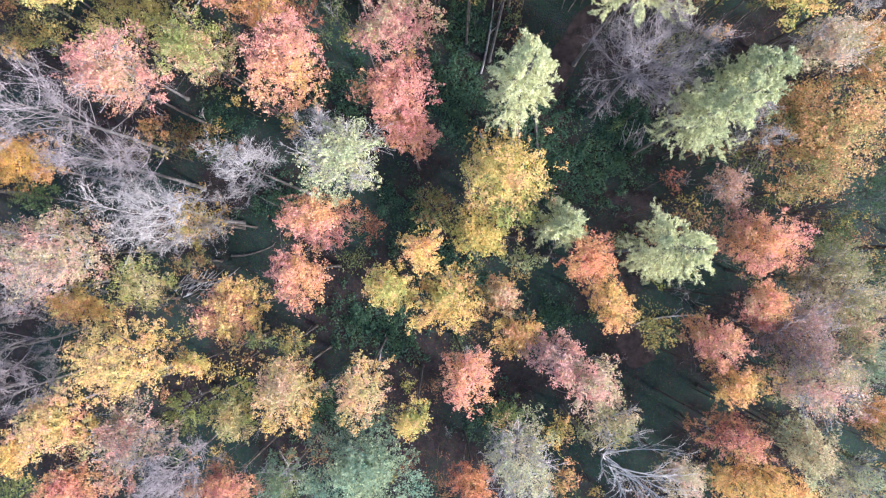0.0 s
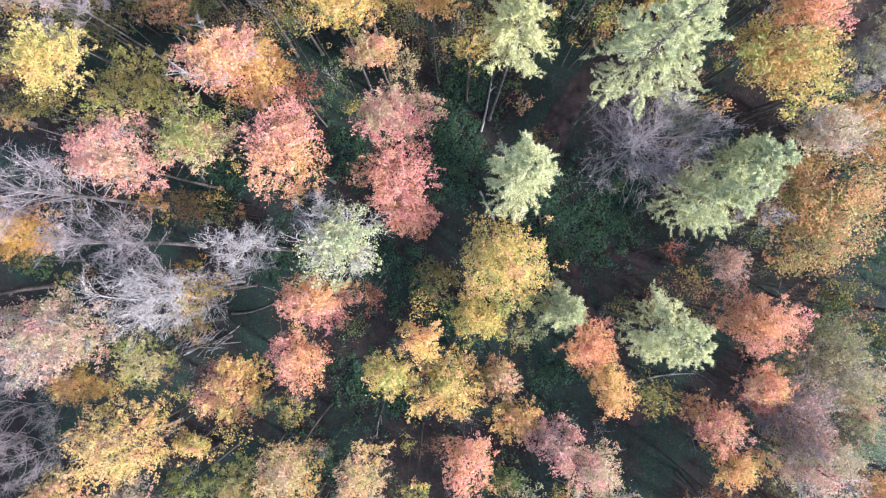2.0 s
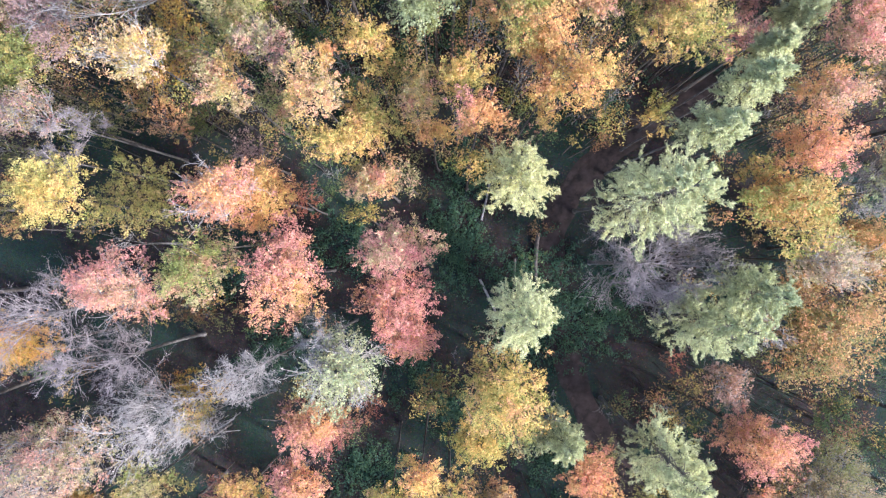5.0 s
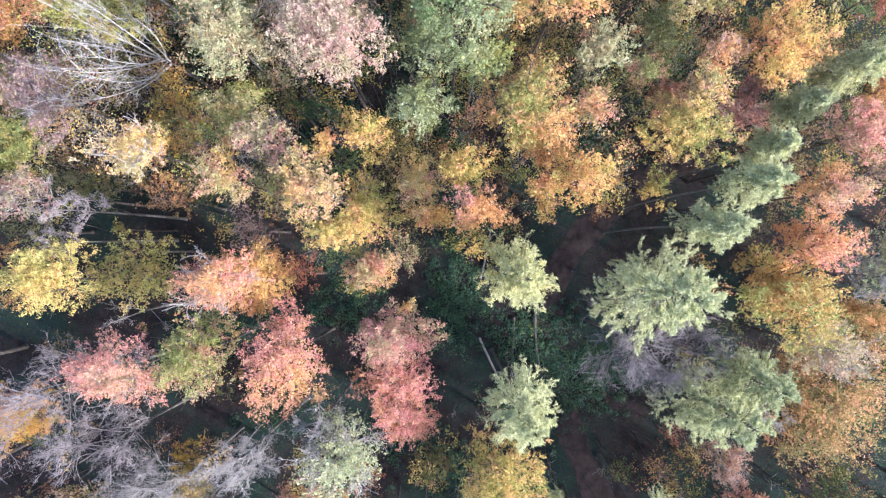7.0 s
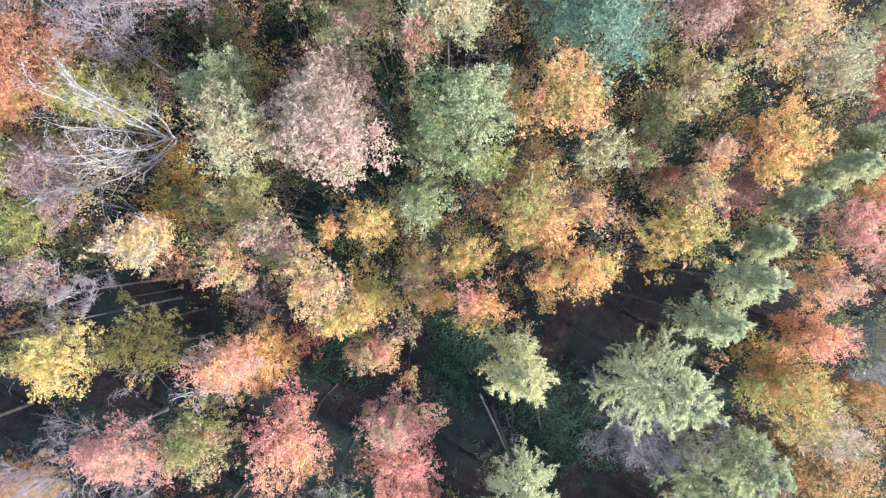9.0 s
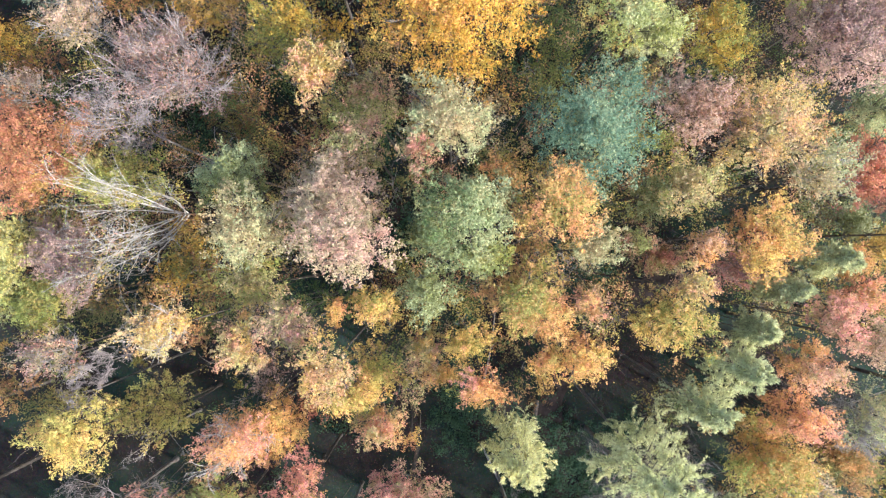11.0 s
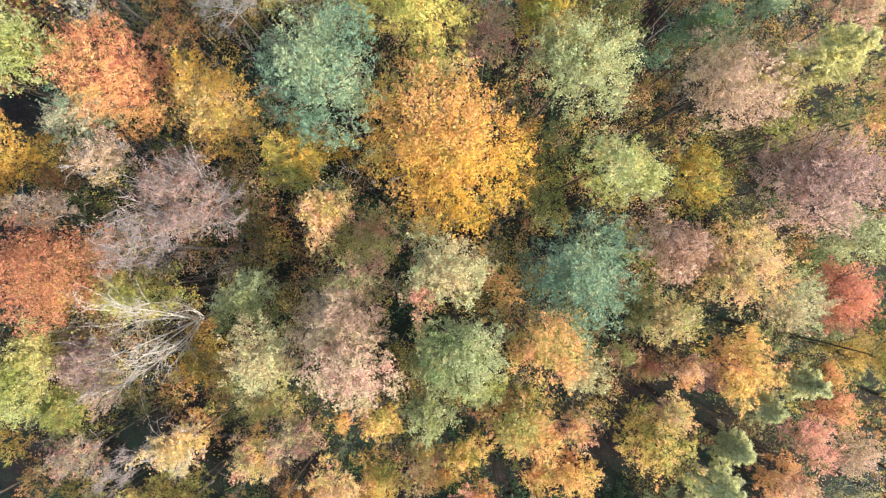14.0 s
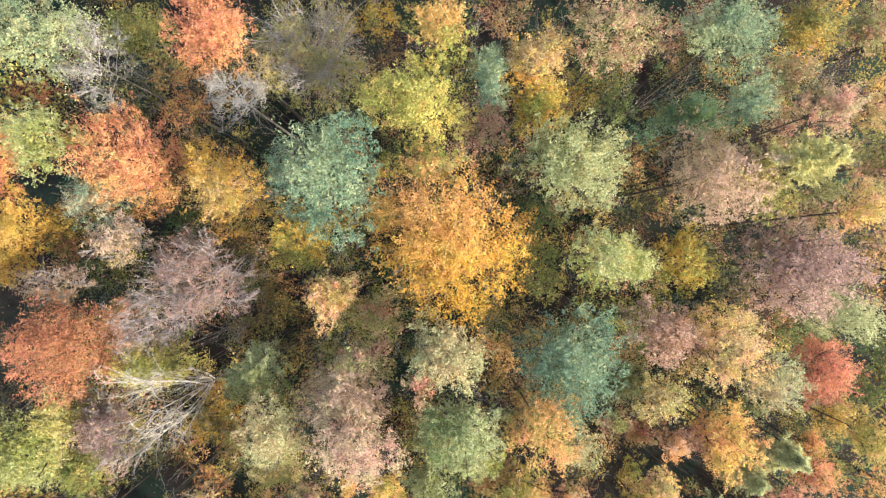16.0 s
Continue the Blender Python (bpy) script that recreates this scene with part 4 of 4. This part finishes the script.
broadleaf(4.66, 45.30, 22.05, 1.70, 1.75, 2.20, "amber", "tan", 0.4)
broadleaf(4.88, 43.73, 19.68, 1.54, 1.54, 1.96, "amber", "lime", 0.4)
broadleaf(6.34, 40.28, 22.10, 2.64, 2.37, 3.19, "sage", "olive", 0.35)
broadleaf(8.22, 46.47, 23.08, 2.22, 1.95, 2.66, "tan", "olive", 0.5, full=0.8)
broadleaf(13.18, 45.96, 23.68, 2.08, 1.82, 3.10, "sage", "teal", 0.5)
broadleaf(14.46, 42.95, 23.25, 1.40, 1.40, 2.22, "sage", "teal", 0.4)
broadleaf(14.08, 43.54, 17.57, 1.99, 1.35, 2.66, "teal", "green", 0.5)
broadleaf(13.90, 39.58, 20.50, 2.90, 2.50, 4.31, "rose", "tan", 0.5)
larch(16.86, 39.84, 23.80, 1.88, 1.46, 2.58, "larch", "lemon", 0.4, full=1.3)
broadleaf(19.45, 47.52, 20.07, 1.78, 1.78, 2.83, "amber", "olive", 0.45)
broadleaf(23.64, 47.86, 18.67, 1.56, 1.56, 2.48, "tan", "olive", 0.5)
broadleaf(20.03, 43.18, 21.01, 1.67, 1.50, 2.53, "tan", "rose", 0.5)
broadleaf(23.92, 43.82, 18.92, 1.12, 1.40, 2.01, "gold", "tan", 0.5)
broadleaf(-22.97, 42.19, 18.76, 2.19, 1.94, 2.63, "sage", "lime", 0.4)
broadleaf(-20.78, 39.18, 16.81, 2.20, 1.60, 2.42, "teal", "cream", 0.4)
broadleaf(-28.73, 37.15, 12.71, 2.04, 2.78, 3.07, "amber", "gold", 0.5)
broadleaf(-27.86, 46.43, 12.42, 2.28, 1.22, 1.37, "red", "russet", name='shrub', full=0.8, limbs=4)
broadleaf(-0.68, 40.20, 20.85, 1.78, 0.95, 1.74, "lime", "tan", 0.5)
broadleaf(2.01, 42.72, 18.66, 1.58, 1.96, 2.25, "tan", "mauve", 0.5, full=0.5)
broadleaf(0.05, 36.18, 21.02, 4.36, 3.72, 3.76, "amber", "orange", 0.25, side=(-0.5, 0.3), full=0.95, leaf=0.088)
broadleaf(-8.64, 36.26, 16.93, 2.25, 2.05, 2.74, "amber", "lime", 0.5, full=0.85)
broadleaf(11.02, 45.60, 13.42, 1.67, 1.85, 1.38, "olive", "green", name='shrub', full=0.8, limbs=4)
broadleaf(12.78, 43.15, 13.63, 1.11, 1.11, 0.87, "teal", "green", name='shrub', full=0.8, limbs=4)
broadleaf(20.37, 37.73, 23.00, 1.40, 1.67, 2.45, "tan", "gold", 0.5, full=0.85)
broadleaf(22.61, 32.08, 18.22, 1.73, 1.58, 2.64, "sage", "moss", 0.5)
broadleaf(23.34, 30.68, 12.39, 2.28, 1.44, 1.46, "green", "olive", name='shrub', full=0.8, limbs=4)
broadleaf(23.37, 25.43, 19.14, 1.59, 1.69, 2.61, "gold", "lime", 0.5)
broadleaf(18.58, 45.27, 19.98, 1.56, 1.20, 2.20, "tan", "olive", 0.5, full=0.7)
broadleaf(-5.21, 31.82, 16.38, 2.05, 1.71, 1.47, "lime", "olive", name='shrub', full=0.8, limbs=4)
broadleaf(-18.31, 38.16, 10.51, 1.80, 1.20, 1.18, "green", "olive", name='shrub', full=0.8, limbs=4)
broadleaf(-24.66, 33.65, 14.25, 2.33, 1.26, 2.29, "rose", "tan", 0.4, full=0.5, bark='white', twigs=(11, 7))
broadleaf(-26.38, 36.41, 10.34, 2.40, 1.60, 1.57, "russet", "olive", name='shrub', full=0.8, limbs=4)
broadleaf(-24.51, 34.41, 10.47, 1.80, 1.40, 1.25, "olive", "green", name='shrub', full=0.8, limbs=4)
broadleaf(-15.45, 35.32, 7.29, 1.93, 2.36, 1.68, "russet", "olive", name='shrub', full=0.5, limbs=4)
broadleaf(5.86, 34.46, 15.39, 1.58, 2.11, 1.44, "olive", "lime", name='shrub', full=0.7, limbs=4)
broadleaf(3.11, 27.98, 14.47, 1.80, 1.44, 1.27, "olive", "orange", name='shrub', full=0.8, limbs=4)
broadleaf(20.69, 38.66, 14.50, 1.80, 1.26, 1.20, "lime", "olive", name='shrub', full=0.8, limbs=4)
broadleaf(25.35, 41.85, 14.50, 1.62, 1.44, 1.20, "tan", "olive", name='shrub', full=0.7, limbs=4)
broadleaf(8.81, 46.15, 13.45, 1.48, 1.85, 1.31, "olive", "amber", name='shrub', full=0.7, limbs=4)
broadleaf(-4.92, 51.03, 12.44, 1.90, 1.52, 1.34, "olive", "amber", name='shrub', full=0.7, limbs=4)
broadleaf(14.34, 49.80, 13.45, 1.48, 1.85, 1.31, "tan", "russet", name='shrub', full=0.6, limbs=4)
broadleaf(4.16, 51.36, 12.44, 1.90, 1.52, 1.34, "russet", "tan", name='shrub', full=0.5, limbs=4)
broadleaf(-18.53, 48.06, 12.50, 1.52, 1.52, 1.19, "orange", "olive", name='shrub', full=0.7, limbs=4)
broadleaf(21.40, 49.35, 14.58, 1.26, 1.26, 0.99, "amber", "olive", name='shrub', full=0.8, limbs=4)
broadleaf(25.57, 20.83, 12.37, 2.28, 1.52, 1.49, "olive", "gold", name='shrub', full=0.8, limbs=4)
broadleaf(28.31, 19.93, 12.50, 1.52, 1.52, 1.19, "orange", "olive", name='shrub', full=0.8, limbs=4)
broadleaf(25.42, 23.00, 11.43, 2.03, 1.40, 1.35, "olive", "green", name='shrub', full=0.8, limbs=4)
broadleaf(-28.50, 42.02, 14.00, 1.51, 2.24, 2.39, "red", "orange", 0.5)
broadleaf(-29.94, 34.86, 11.49, 1.56, 1.56, 1.22, "gold", "olive", name='shrub', full=0.8, limbs=4)
broadleaf(-31.77, 25.20, 8.48, 1.89, 1.26, 1.23, "olive", "mauve", name='shrub', full=0.6, limbs=4)
broadleaf(-3.73, 41.05, 13.57, 1.48, 1.11, 1.02, "lime", "amber", name='shrub', full=0.7, limbs=4)
broadleaf(-13.74, 48.02, 8.48, 1.68, 1.47, 1.23, "russet", "olive", name='shrub', full=0.5, limbs=4)
broadleaf(-18.68, 29.15, 12.37, 2.09, 1.71, 1.49, "lime", "olive", name='shrub', full=0.7, limbs=4)
broadleaf(-6.94, 28.74, 14.44, 1.80, 1.62, 1.34, "tan", "olive", name='shrub', full=0.7, limbs=4)
broadleaf(-26.96, 22.87, 13.88, 3.27, 2.77, 3.85, "sage", "lime", 0.4)
broadleaf(-30.46, 18.48, 10.34, 2.40, 1.60, 1.57, "lime", "gold", name='shrub', full=0.8, limbs=4)
broadleaf(29.51, 28.59, 11.42, 1.56, 1.95, 1.38, "olive", "green", name='shrub', full=0.8, limbs=4)
broadleaf(25.13, 40.35, 17.68, 1.16, 1.93, 2.46, "tan", "olive", 0.5, full=0.8)
broadleaf(24.85, 38.04, 12.44, 1.90, 1.52, 1.34, "tan", "olive", name='shrub', full=0.8, limbs=4)
broadleaf(19.69, 33.47, 11.39, 1.75, 1.95, 1.45, "olive", "mauve", name='shrub', full=0.6, limbs=4)
broadleaf(20.78, 24.96, 11.45, 1.95, 1.36, 1.30, "olive", "sage", name='shrub', full=0.7, limbs=4)
broadleaf(27.53, 36.12, 14.41, 1.44, 2.16, 1.41, "tan", "gold", name='shrub', full=0.8, limbs=4)
broadleaf(28.88, 26.09, 11.49, 1.75, 1.36, 1.22, "green", "olive", name='shrub', full=0.8, limbs=4)
broadleaf(-27.93, 31.24, 10.44, 2.00, 1.40, 1.33, "russet", "olive", name='shrub', full=0.6, limbs=4)
broadleaf(-8.60, 26.33, 13.42, 1.85, 1.67, 1.38, "tan", "sage", name='shrub', full=0.7, limbs=4)
broadleaf(-16.48, 24.79, 10.28, 2.00, 2.40, 1.72, "amber", "olive", name='shrub', full=0.7, limbs=4)
broadleaf(-19.75, 21.04, 7.40, 1.72, 1.93, 1.43, "orange", "olive", name='shrub', full=0.7, limbs=4)
broadleaf(11.67, 31.42, 13.48, 1.67, 1.48, 1.23, "lime", "olive", name='shrub', full=0.7, limbs=4)
broadleaf(5.02, 25.57, 13.51, 1.30, 1.67, 1.16, "orange", "olive", name='shrub', full=0.7, limbs=4)
broadleaf(-17.44, 45.24, 12.44, 1.90, 1.52, 1.34, "orange", "russet", name='shrub', full=0.8, limbs=4)
broadleaf(22.41, 43.70, 13.42, 2.04, 1.48, 1.38, "tan", "russet", name='shrub', full=0.8, limbs=4)
broadleaf(24.18, 39.45, 13.51, 1.67, 1.30, 1.16, "olive", "tan", name='shrub', full=0.8, limbs=4)

# ---- fallen wood ----
def fallen_log(x0, y0, x1, y1, r, forks=3, bark="brown", label="fallen tree trunk lying on the leaf litter"):
    """A dead stem on the floor with the stubs of a few branches."""
    thing = tree_root("fallen_log", x0, y0, label, "fallen log", "fallen wood")
    a = np.array([[0.0, 0.0, ground_height(x0, y0) + r * 0.8]])
    c = np.array([[x1 - x0, y1 - y0, ground_height(x1, y1) + r * 0.7]])
    b = (a + c) / 2 + rng.normal(size=3) * (0.25, 0.25, 0.02)
    quads("stem", *tubes(a, b, c, np.array([r]), np.array([r * 0.45]), 10, 8), BARK[bark], thing, smooth=True)
    for i in range(forks):
        p = sprouts(a, b, c, 1, 0.9, 0.25, 0.22, 0.4, 0.3)
        q = sprouts(*p, 4, 0.8, 0.1, 0.5, 0.2, 0.3)
        quads("branch", *joined([tubes(*p, np.array([r * 0.4]), np.array([0.02]), 4, 4), tubes(*q, np.full(4, 0.02), np.full(4, 0.008), 2, 3)]), BARK[bark], thing)


def brush_pile(x, y, rx, ry, sticks, turn):
    """A loose heap of cut branches."""
    thing = tree_root("brush_pile", x, y, "loose heap of cut grey branches on the ground", "brushwood", "fallen wood")
    for i in range(sticks):
        mid = rng.normal(size=2) * (rx, ry) * 0.45
        h = radians(turn) + rng.normal() * 0.35
        long = rng.uniform(1.0, 2.4)
        d = np.array([math.cos(h), math.sin(h), rng.normal() * 0.08]) * long / 2
        m = np.array([*mid, ground_height(x + mid[0], y + mid[1]) + rng.uniform(0.12, 0.4)])
        r = rng.uniform(0.015, 0.04)
        quads("stick", *tubes((m - d)[None], (m + rng.normal(size=3) * 0.08)[None], (m + d)[None], np.array([r]), np.array([r * 0.5]), 3, 4), BARK["grey"], thing)


fallen_log(7.3, 12.6, 7.6, 6.2, 0.19, 1)
fallen_log(5.5, 10.6, 5.3, 6.4, 0.13, 1)
fallen_log(2.9, 13.6, 3.9, 19.6, 0.09, 3, "grey", "thin grey fallen stem on the forest floor")
fallen_log(2.8, 9.0, 5.6, 3.0, 0.10, 4, "grey", "thin grey fallen stem on the forest floor")
fallen_log(-20.5, -8.8, -29.0, -12.0, 0.12, 4, "grey", "thin grey fallen stem on the forest floor")
fallen_log(-4.5, -6.6, -5.2, -10.2, 0.06, 2, "grey", "thin grey fallen stem on the forest floor")
fallen_log(-16.5, -0.5, -13.2, 0.3, 0.10, 2)
fallen_log(14.5, -6.0, 19.5, -5.2, 0.08, 2, "grey", "thin grey fallen stem on the forest floor")
brush_pile(-18.6, -2.6, 2.2, 1.0, 34, 35)
brush_pile(14.8, 8.5, 1.2, 0.8, 16, 60)


# ---- undergrowth and litter on the forest floor ----
def build_brambles():
    """Low dark-green brambles in loose drifts between the trees."""
    drifts = [(1.5, 10.5, 3.2), (9.5, 5.5, 3.6), (-6.5, -5.5, 3.0), (-4.0, -6.6, 2.6), (8.5, -5.0, 2.4), (-7.5, 12.0, 3.2), (0.5, 13.5, 3.0), (2.0, 17.5, 2.8),
              (8.0, 9.0, 3.4), (-3.0, 2.5, 3.0), (-12.5, 4.0, 2.5), (-17.5, 9.0, 2.5), (4.0, -13.5, 2.5), (-9.0, 26.5, 3.0), (-2.0, 26.5, 3.0), (1.0, -1.0, 3.0), (3.5, 30.0, 3.0), (-5.5, 33.0, 3.0),
              (14.0, 9.0, 3.0), (-10.0, -12.0, 3.0), (12.0, 24.0, 3.5), (18.0, 31.0, 4.0), (-20.0, 36.0, 5.0), (8.0, 40.0, 5.0), (-12.0, 41.0, 4.0), (12.5, 6.5, 3.0), (6.0, 8.5, 2.5), (5.5, 3.5, 2.5)]
    spots = np.concatenate([np.array([u, v]) + rng.normal(size=(int(9 * r * r), 2)) * r * 0.48 for u, v, r in drifts])
    each = 32
    m = len(spots) * each
    at = np.repeat(np.c_[spots, ground_height(spots[:, 0], spots[:, 1]) + 0.15], each, 0)
    puff = unit(rng.normal(size=(m, 3)))
    at = at + puff * (0.55, 0.55, 0.35) * rng.uniform(0.2, 1, m)[:, None]
    at[:, 2] = np.maximum(at[:, 2], ground_height(at[:, 0], at[:, 1]) + 0.03)
    verts, faces = leaf_quads(at, unit(puff * 0.4 + (0, 0, 0.7) + rng.normal(size=(m, 3)) * 0.3), 0.15 * rng.uniform(0.6, 1.4, m), 0.12)
    tone = np.repeat(np.clip(np.repeat(rng.uniform(0, 0.5, len(spots)), each) + rng.normal(size=m) * 0.1, 0, 1), 3)
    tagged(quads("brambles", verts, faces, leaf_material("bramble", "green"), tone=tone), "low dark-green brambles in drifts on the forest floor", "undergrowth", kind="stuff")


def build_litter():
    """Fallen leaves strewn over the floor."""
    n = 30000
    at = np.stack([rng.uniform(-30, 30, n), rng.uniform(-18, 54, n), np.zeros(n)], -1)
    at[:, 2] = ground_height(at[:, 0], at[:, 1]) + 0.02
    verts, faces = leaf_quads(at, unit(rng.normal(size=(n, 3)) * 0.35 + (0, 0, 1)), 0.085 * rng.uniform(0.6, 1.5, n), 0.06)
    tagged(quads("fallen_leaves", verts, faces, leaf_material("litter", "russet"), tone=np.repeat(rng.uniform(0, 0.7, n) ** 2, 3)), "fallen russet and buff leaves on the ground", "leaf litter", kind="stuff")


def build_understorey():
    """Thin saplings and bushes that fill the room under the crowns, away from the open floor and the track."""
    open_floor = [(9.0, 6.0, 4.5), (10.5, 14.5, 4.0), (16.0, 20.0, 3.0), (22.0, 24.5, 2.5), (15.5, -9.0, 4.5), (1.5, 12.0, 4.5), (-7.0, 11.5, 3.5), (-5.5, -5.5, 4.5), (-14.5, -1.5, 4.0), (-3.0, 3.5, 3.0),
                  (8.0, -4.0, 3.0), (-19.0, 12.0, 2.5), (-20.0, 17.5, 3.0), (4.0, -9.0, 3.0), (-12.0, 3.5, 3.0), (-24.0, -8.0, 3.0), (-11.0, 45.0, 2.5), (-15.5, 34.5, 1.5), (13.0, 23.0, 2.5)]
    mixes = [("olive", "russet"), ("lime", "gold"), ("tan", "orange"), ("green", "olive")]
    stems, leaves, tones, thin = [], [[] for k in mixes], [[] for k in mixes], []
    for i in range(2000):
        x, y = rng.uniform(-29, 29), (rng.uniform(-17, 54) if i < 1400 else rng.uniform(20, 54))
        # right of x = 13 saplings are denser and taller, added to block sun from the floor
        if any((x - u) ** 2 + (y - v) ** 2 < r * r for u, v, r in open_floor) or (y < 17 and x < 13 and rng.uniform() < 0.4):
            continue
        high = rng.uniform(4.5, 12.5) if y > 20 else rng.uniform(3.5, 10.5) if y > 17 or x > 13 else rng.uniform(1.5, 8.0)
        r = rng.uniform(0.8, 1.7) if y > 20 else rng.uniform(0.6, 1.4)
        foot = np.array([[x, y, -0.1]])
        top = foot + (*(rng.normal(size=2) * 0.4), high)
        stems.append(tubes(foot, (foot + top) / 2 + rng.normal(size=3) * 0.15, top, np.array([0.04]), np.array([0.012]), 3, 3))
        if rng.uniform() < 0.28:
            # a bare sapling
            p = sprouts(foot, (foot + top) / 2, top, 12, 0.8, 0.3, 0.24, 0.4, 0.2)
            q = sprouts(*p, 4, 0.7, 0.2, 0.5, 0.2, 0.2)
            thin += [tubes(*p, np.full(12, 0.014), np.full(12, 0.006), 2, 3), tubes(*q, np.full(48, 0.007), np.full(48, 0.004), 1, 3)]
            continue
        k = rng.choice(4, p=(0.34, 0.26, 0.2, 0.2))
        n = int(170 * r * r) + 40
        puff = rng.normal(size=(n, 3))
        bunch = np.repeat(rng.normal(size=(n // 12 + 1, 3)), 12, 0)[:n]
        at = top + (bunch + puff * 0.3) * (r * 0.45, r * 0.45, r * 0.5)
        at[:, 2] = np.maximum(at[:, 2], 0.3)
        leaves[k].append(leaf_quads(at, unit(puff * 0.4 + (0, 0, 0.8) + rng.normal(size=(n, 3)) * 0.4), 0.115 * rng.uniform(0.6, 1.3, n), 0.085))
        tones[k].append(np.repeat(np.clip(rng.uniform(0, 1) + rng.normal(size=n) * 0.15, 0, 1), 3))
    saplings = tagged(quads("understorey", *joined(stems), BARK["brown"]), "thin saplings and bushes under the tree crowns", "undergrowth", kind="stuff")
    for (one, two), some, shade in zip(mixes, leaves, tones):
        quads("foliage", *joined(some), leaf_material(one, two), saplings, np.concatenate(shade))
    tagged(quads("spray", *joined(thin), BARK["grey"], saplings), kind="stuff")


def build_outer_wood():
    """Trees added beyond the flown strip, mostly out of view, to shade its edges: trunks and coarser crowns."""
    pieces, crowns, tones = [], [], []
    for x in np.arange(-43, 47, 5.3):
        for y in np.arange(-32, 70, 5.3):
            u, v = x + rng.normal() * 1.2, y + rng.normal() * 1.2
            if -28.5 < u < 29 and -16.5 < v < 55:
                continue
            # lower towards the sun, so that these trees don't shade the edge crowns too much
            high, r = (rng.uniform(10, 13) if u > 0 else rng.uniform(13, 18)), rng.uniform(2.2, 3.4)
            foot = np.array([[u, v, -0.15]])
            pieces.append(tubes(foot, foot + (0, 0, high * 0.5), foot + (rng.normal() * 0.4, rng.normal() * 0.4, high), np.array([0.2]), np.array([0.05]), 4, 5))
            near = abs(u) < 36 and -22 < v < 60
            d = directions(1100 if near else 400, -0.5)
            at = foot + (0, 0, high - r * 0.3) + d * (r, r, r * 1.5) * rng.uniform(0.6, 1.1, len(d))[:, None]
            crowns.append(leaf_quads(at, unit(d + rng.normal(size=d.shape) * 0.5), (0.27 if near else 0.45) * rng.uniform(0.6, 1.3, len(d)), 0.22 if near else 0.36))
            tones.append(np.repeat(np.clip(rng.uniform(0, 1) + rng.normal(size=len(d)) * 0.15, 0, 1), 3))
    wood = tagged(quads("outer_wood", *joined(pieces), BARK["brown"]), "added wood of olive and orange trees around, mostly unseen, for shade", "wood", kind="stuff")
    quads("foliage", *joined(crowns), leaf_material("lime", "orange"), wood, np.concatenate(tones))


build_brambles()
build_litter()
build_understorey()
build_outer_wood()
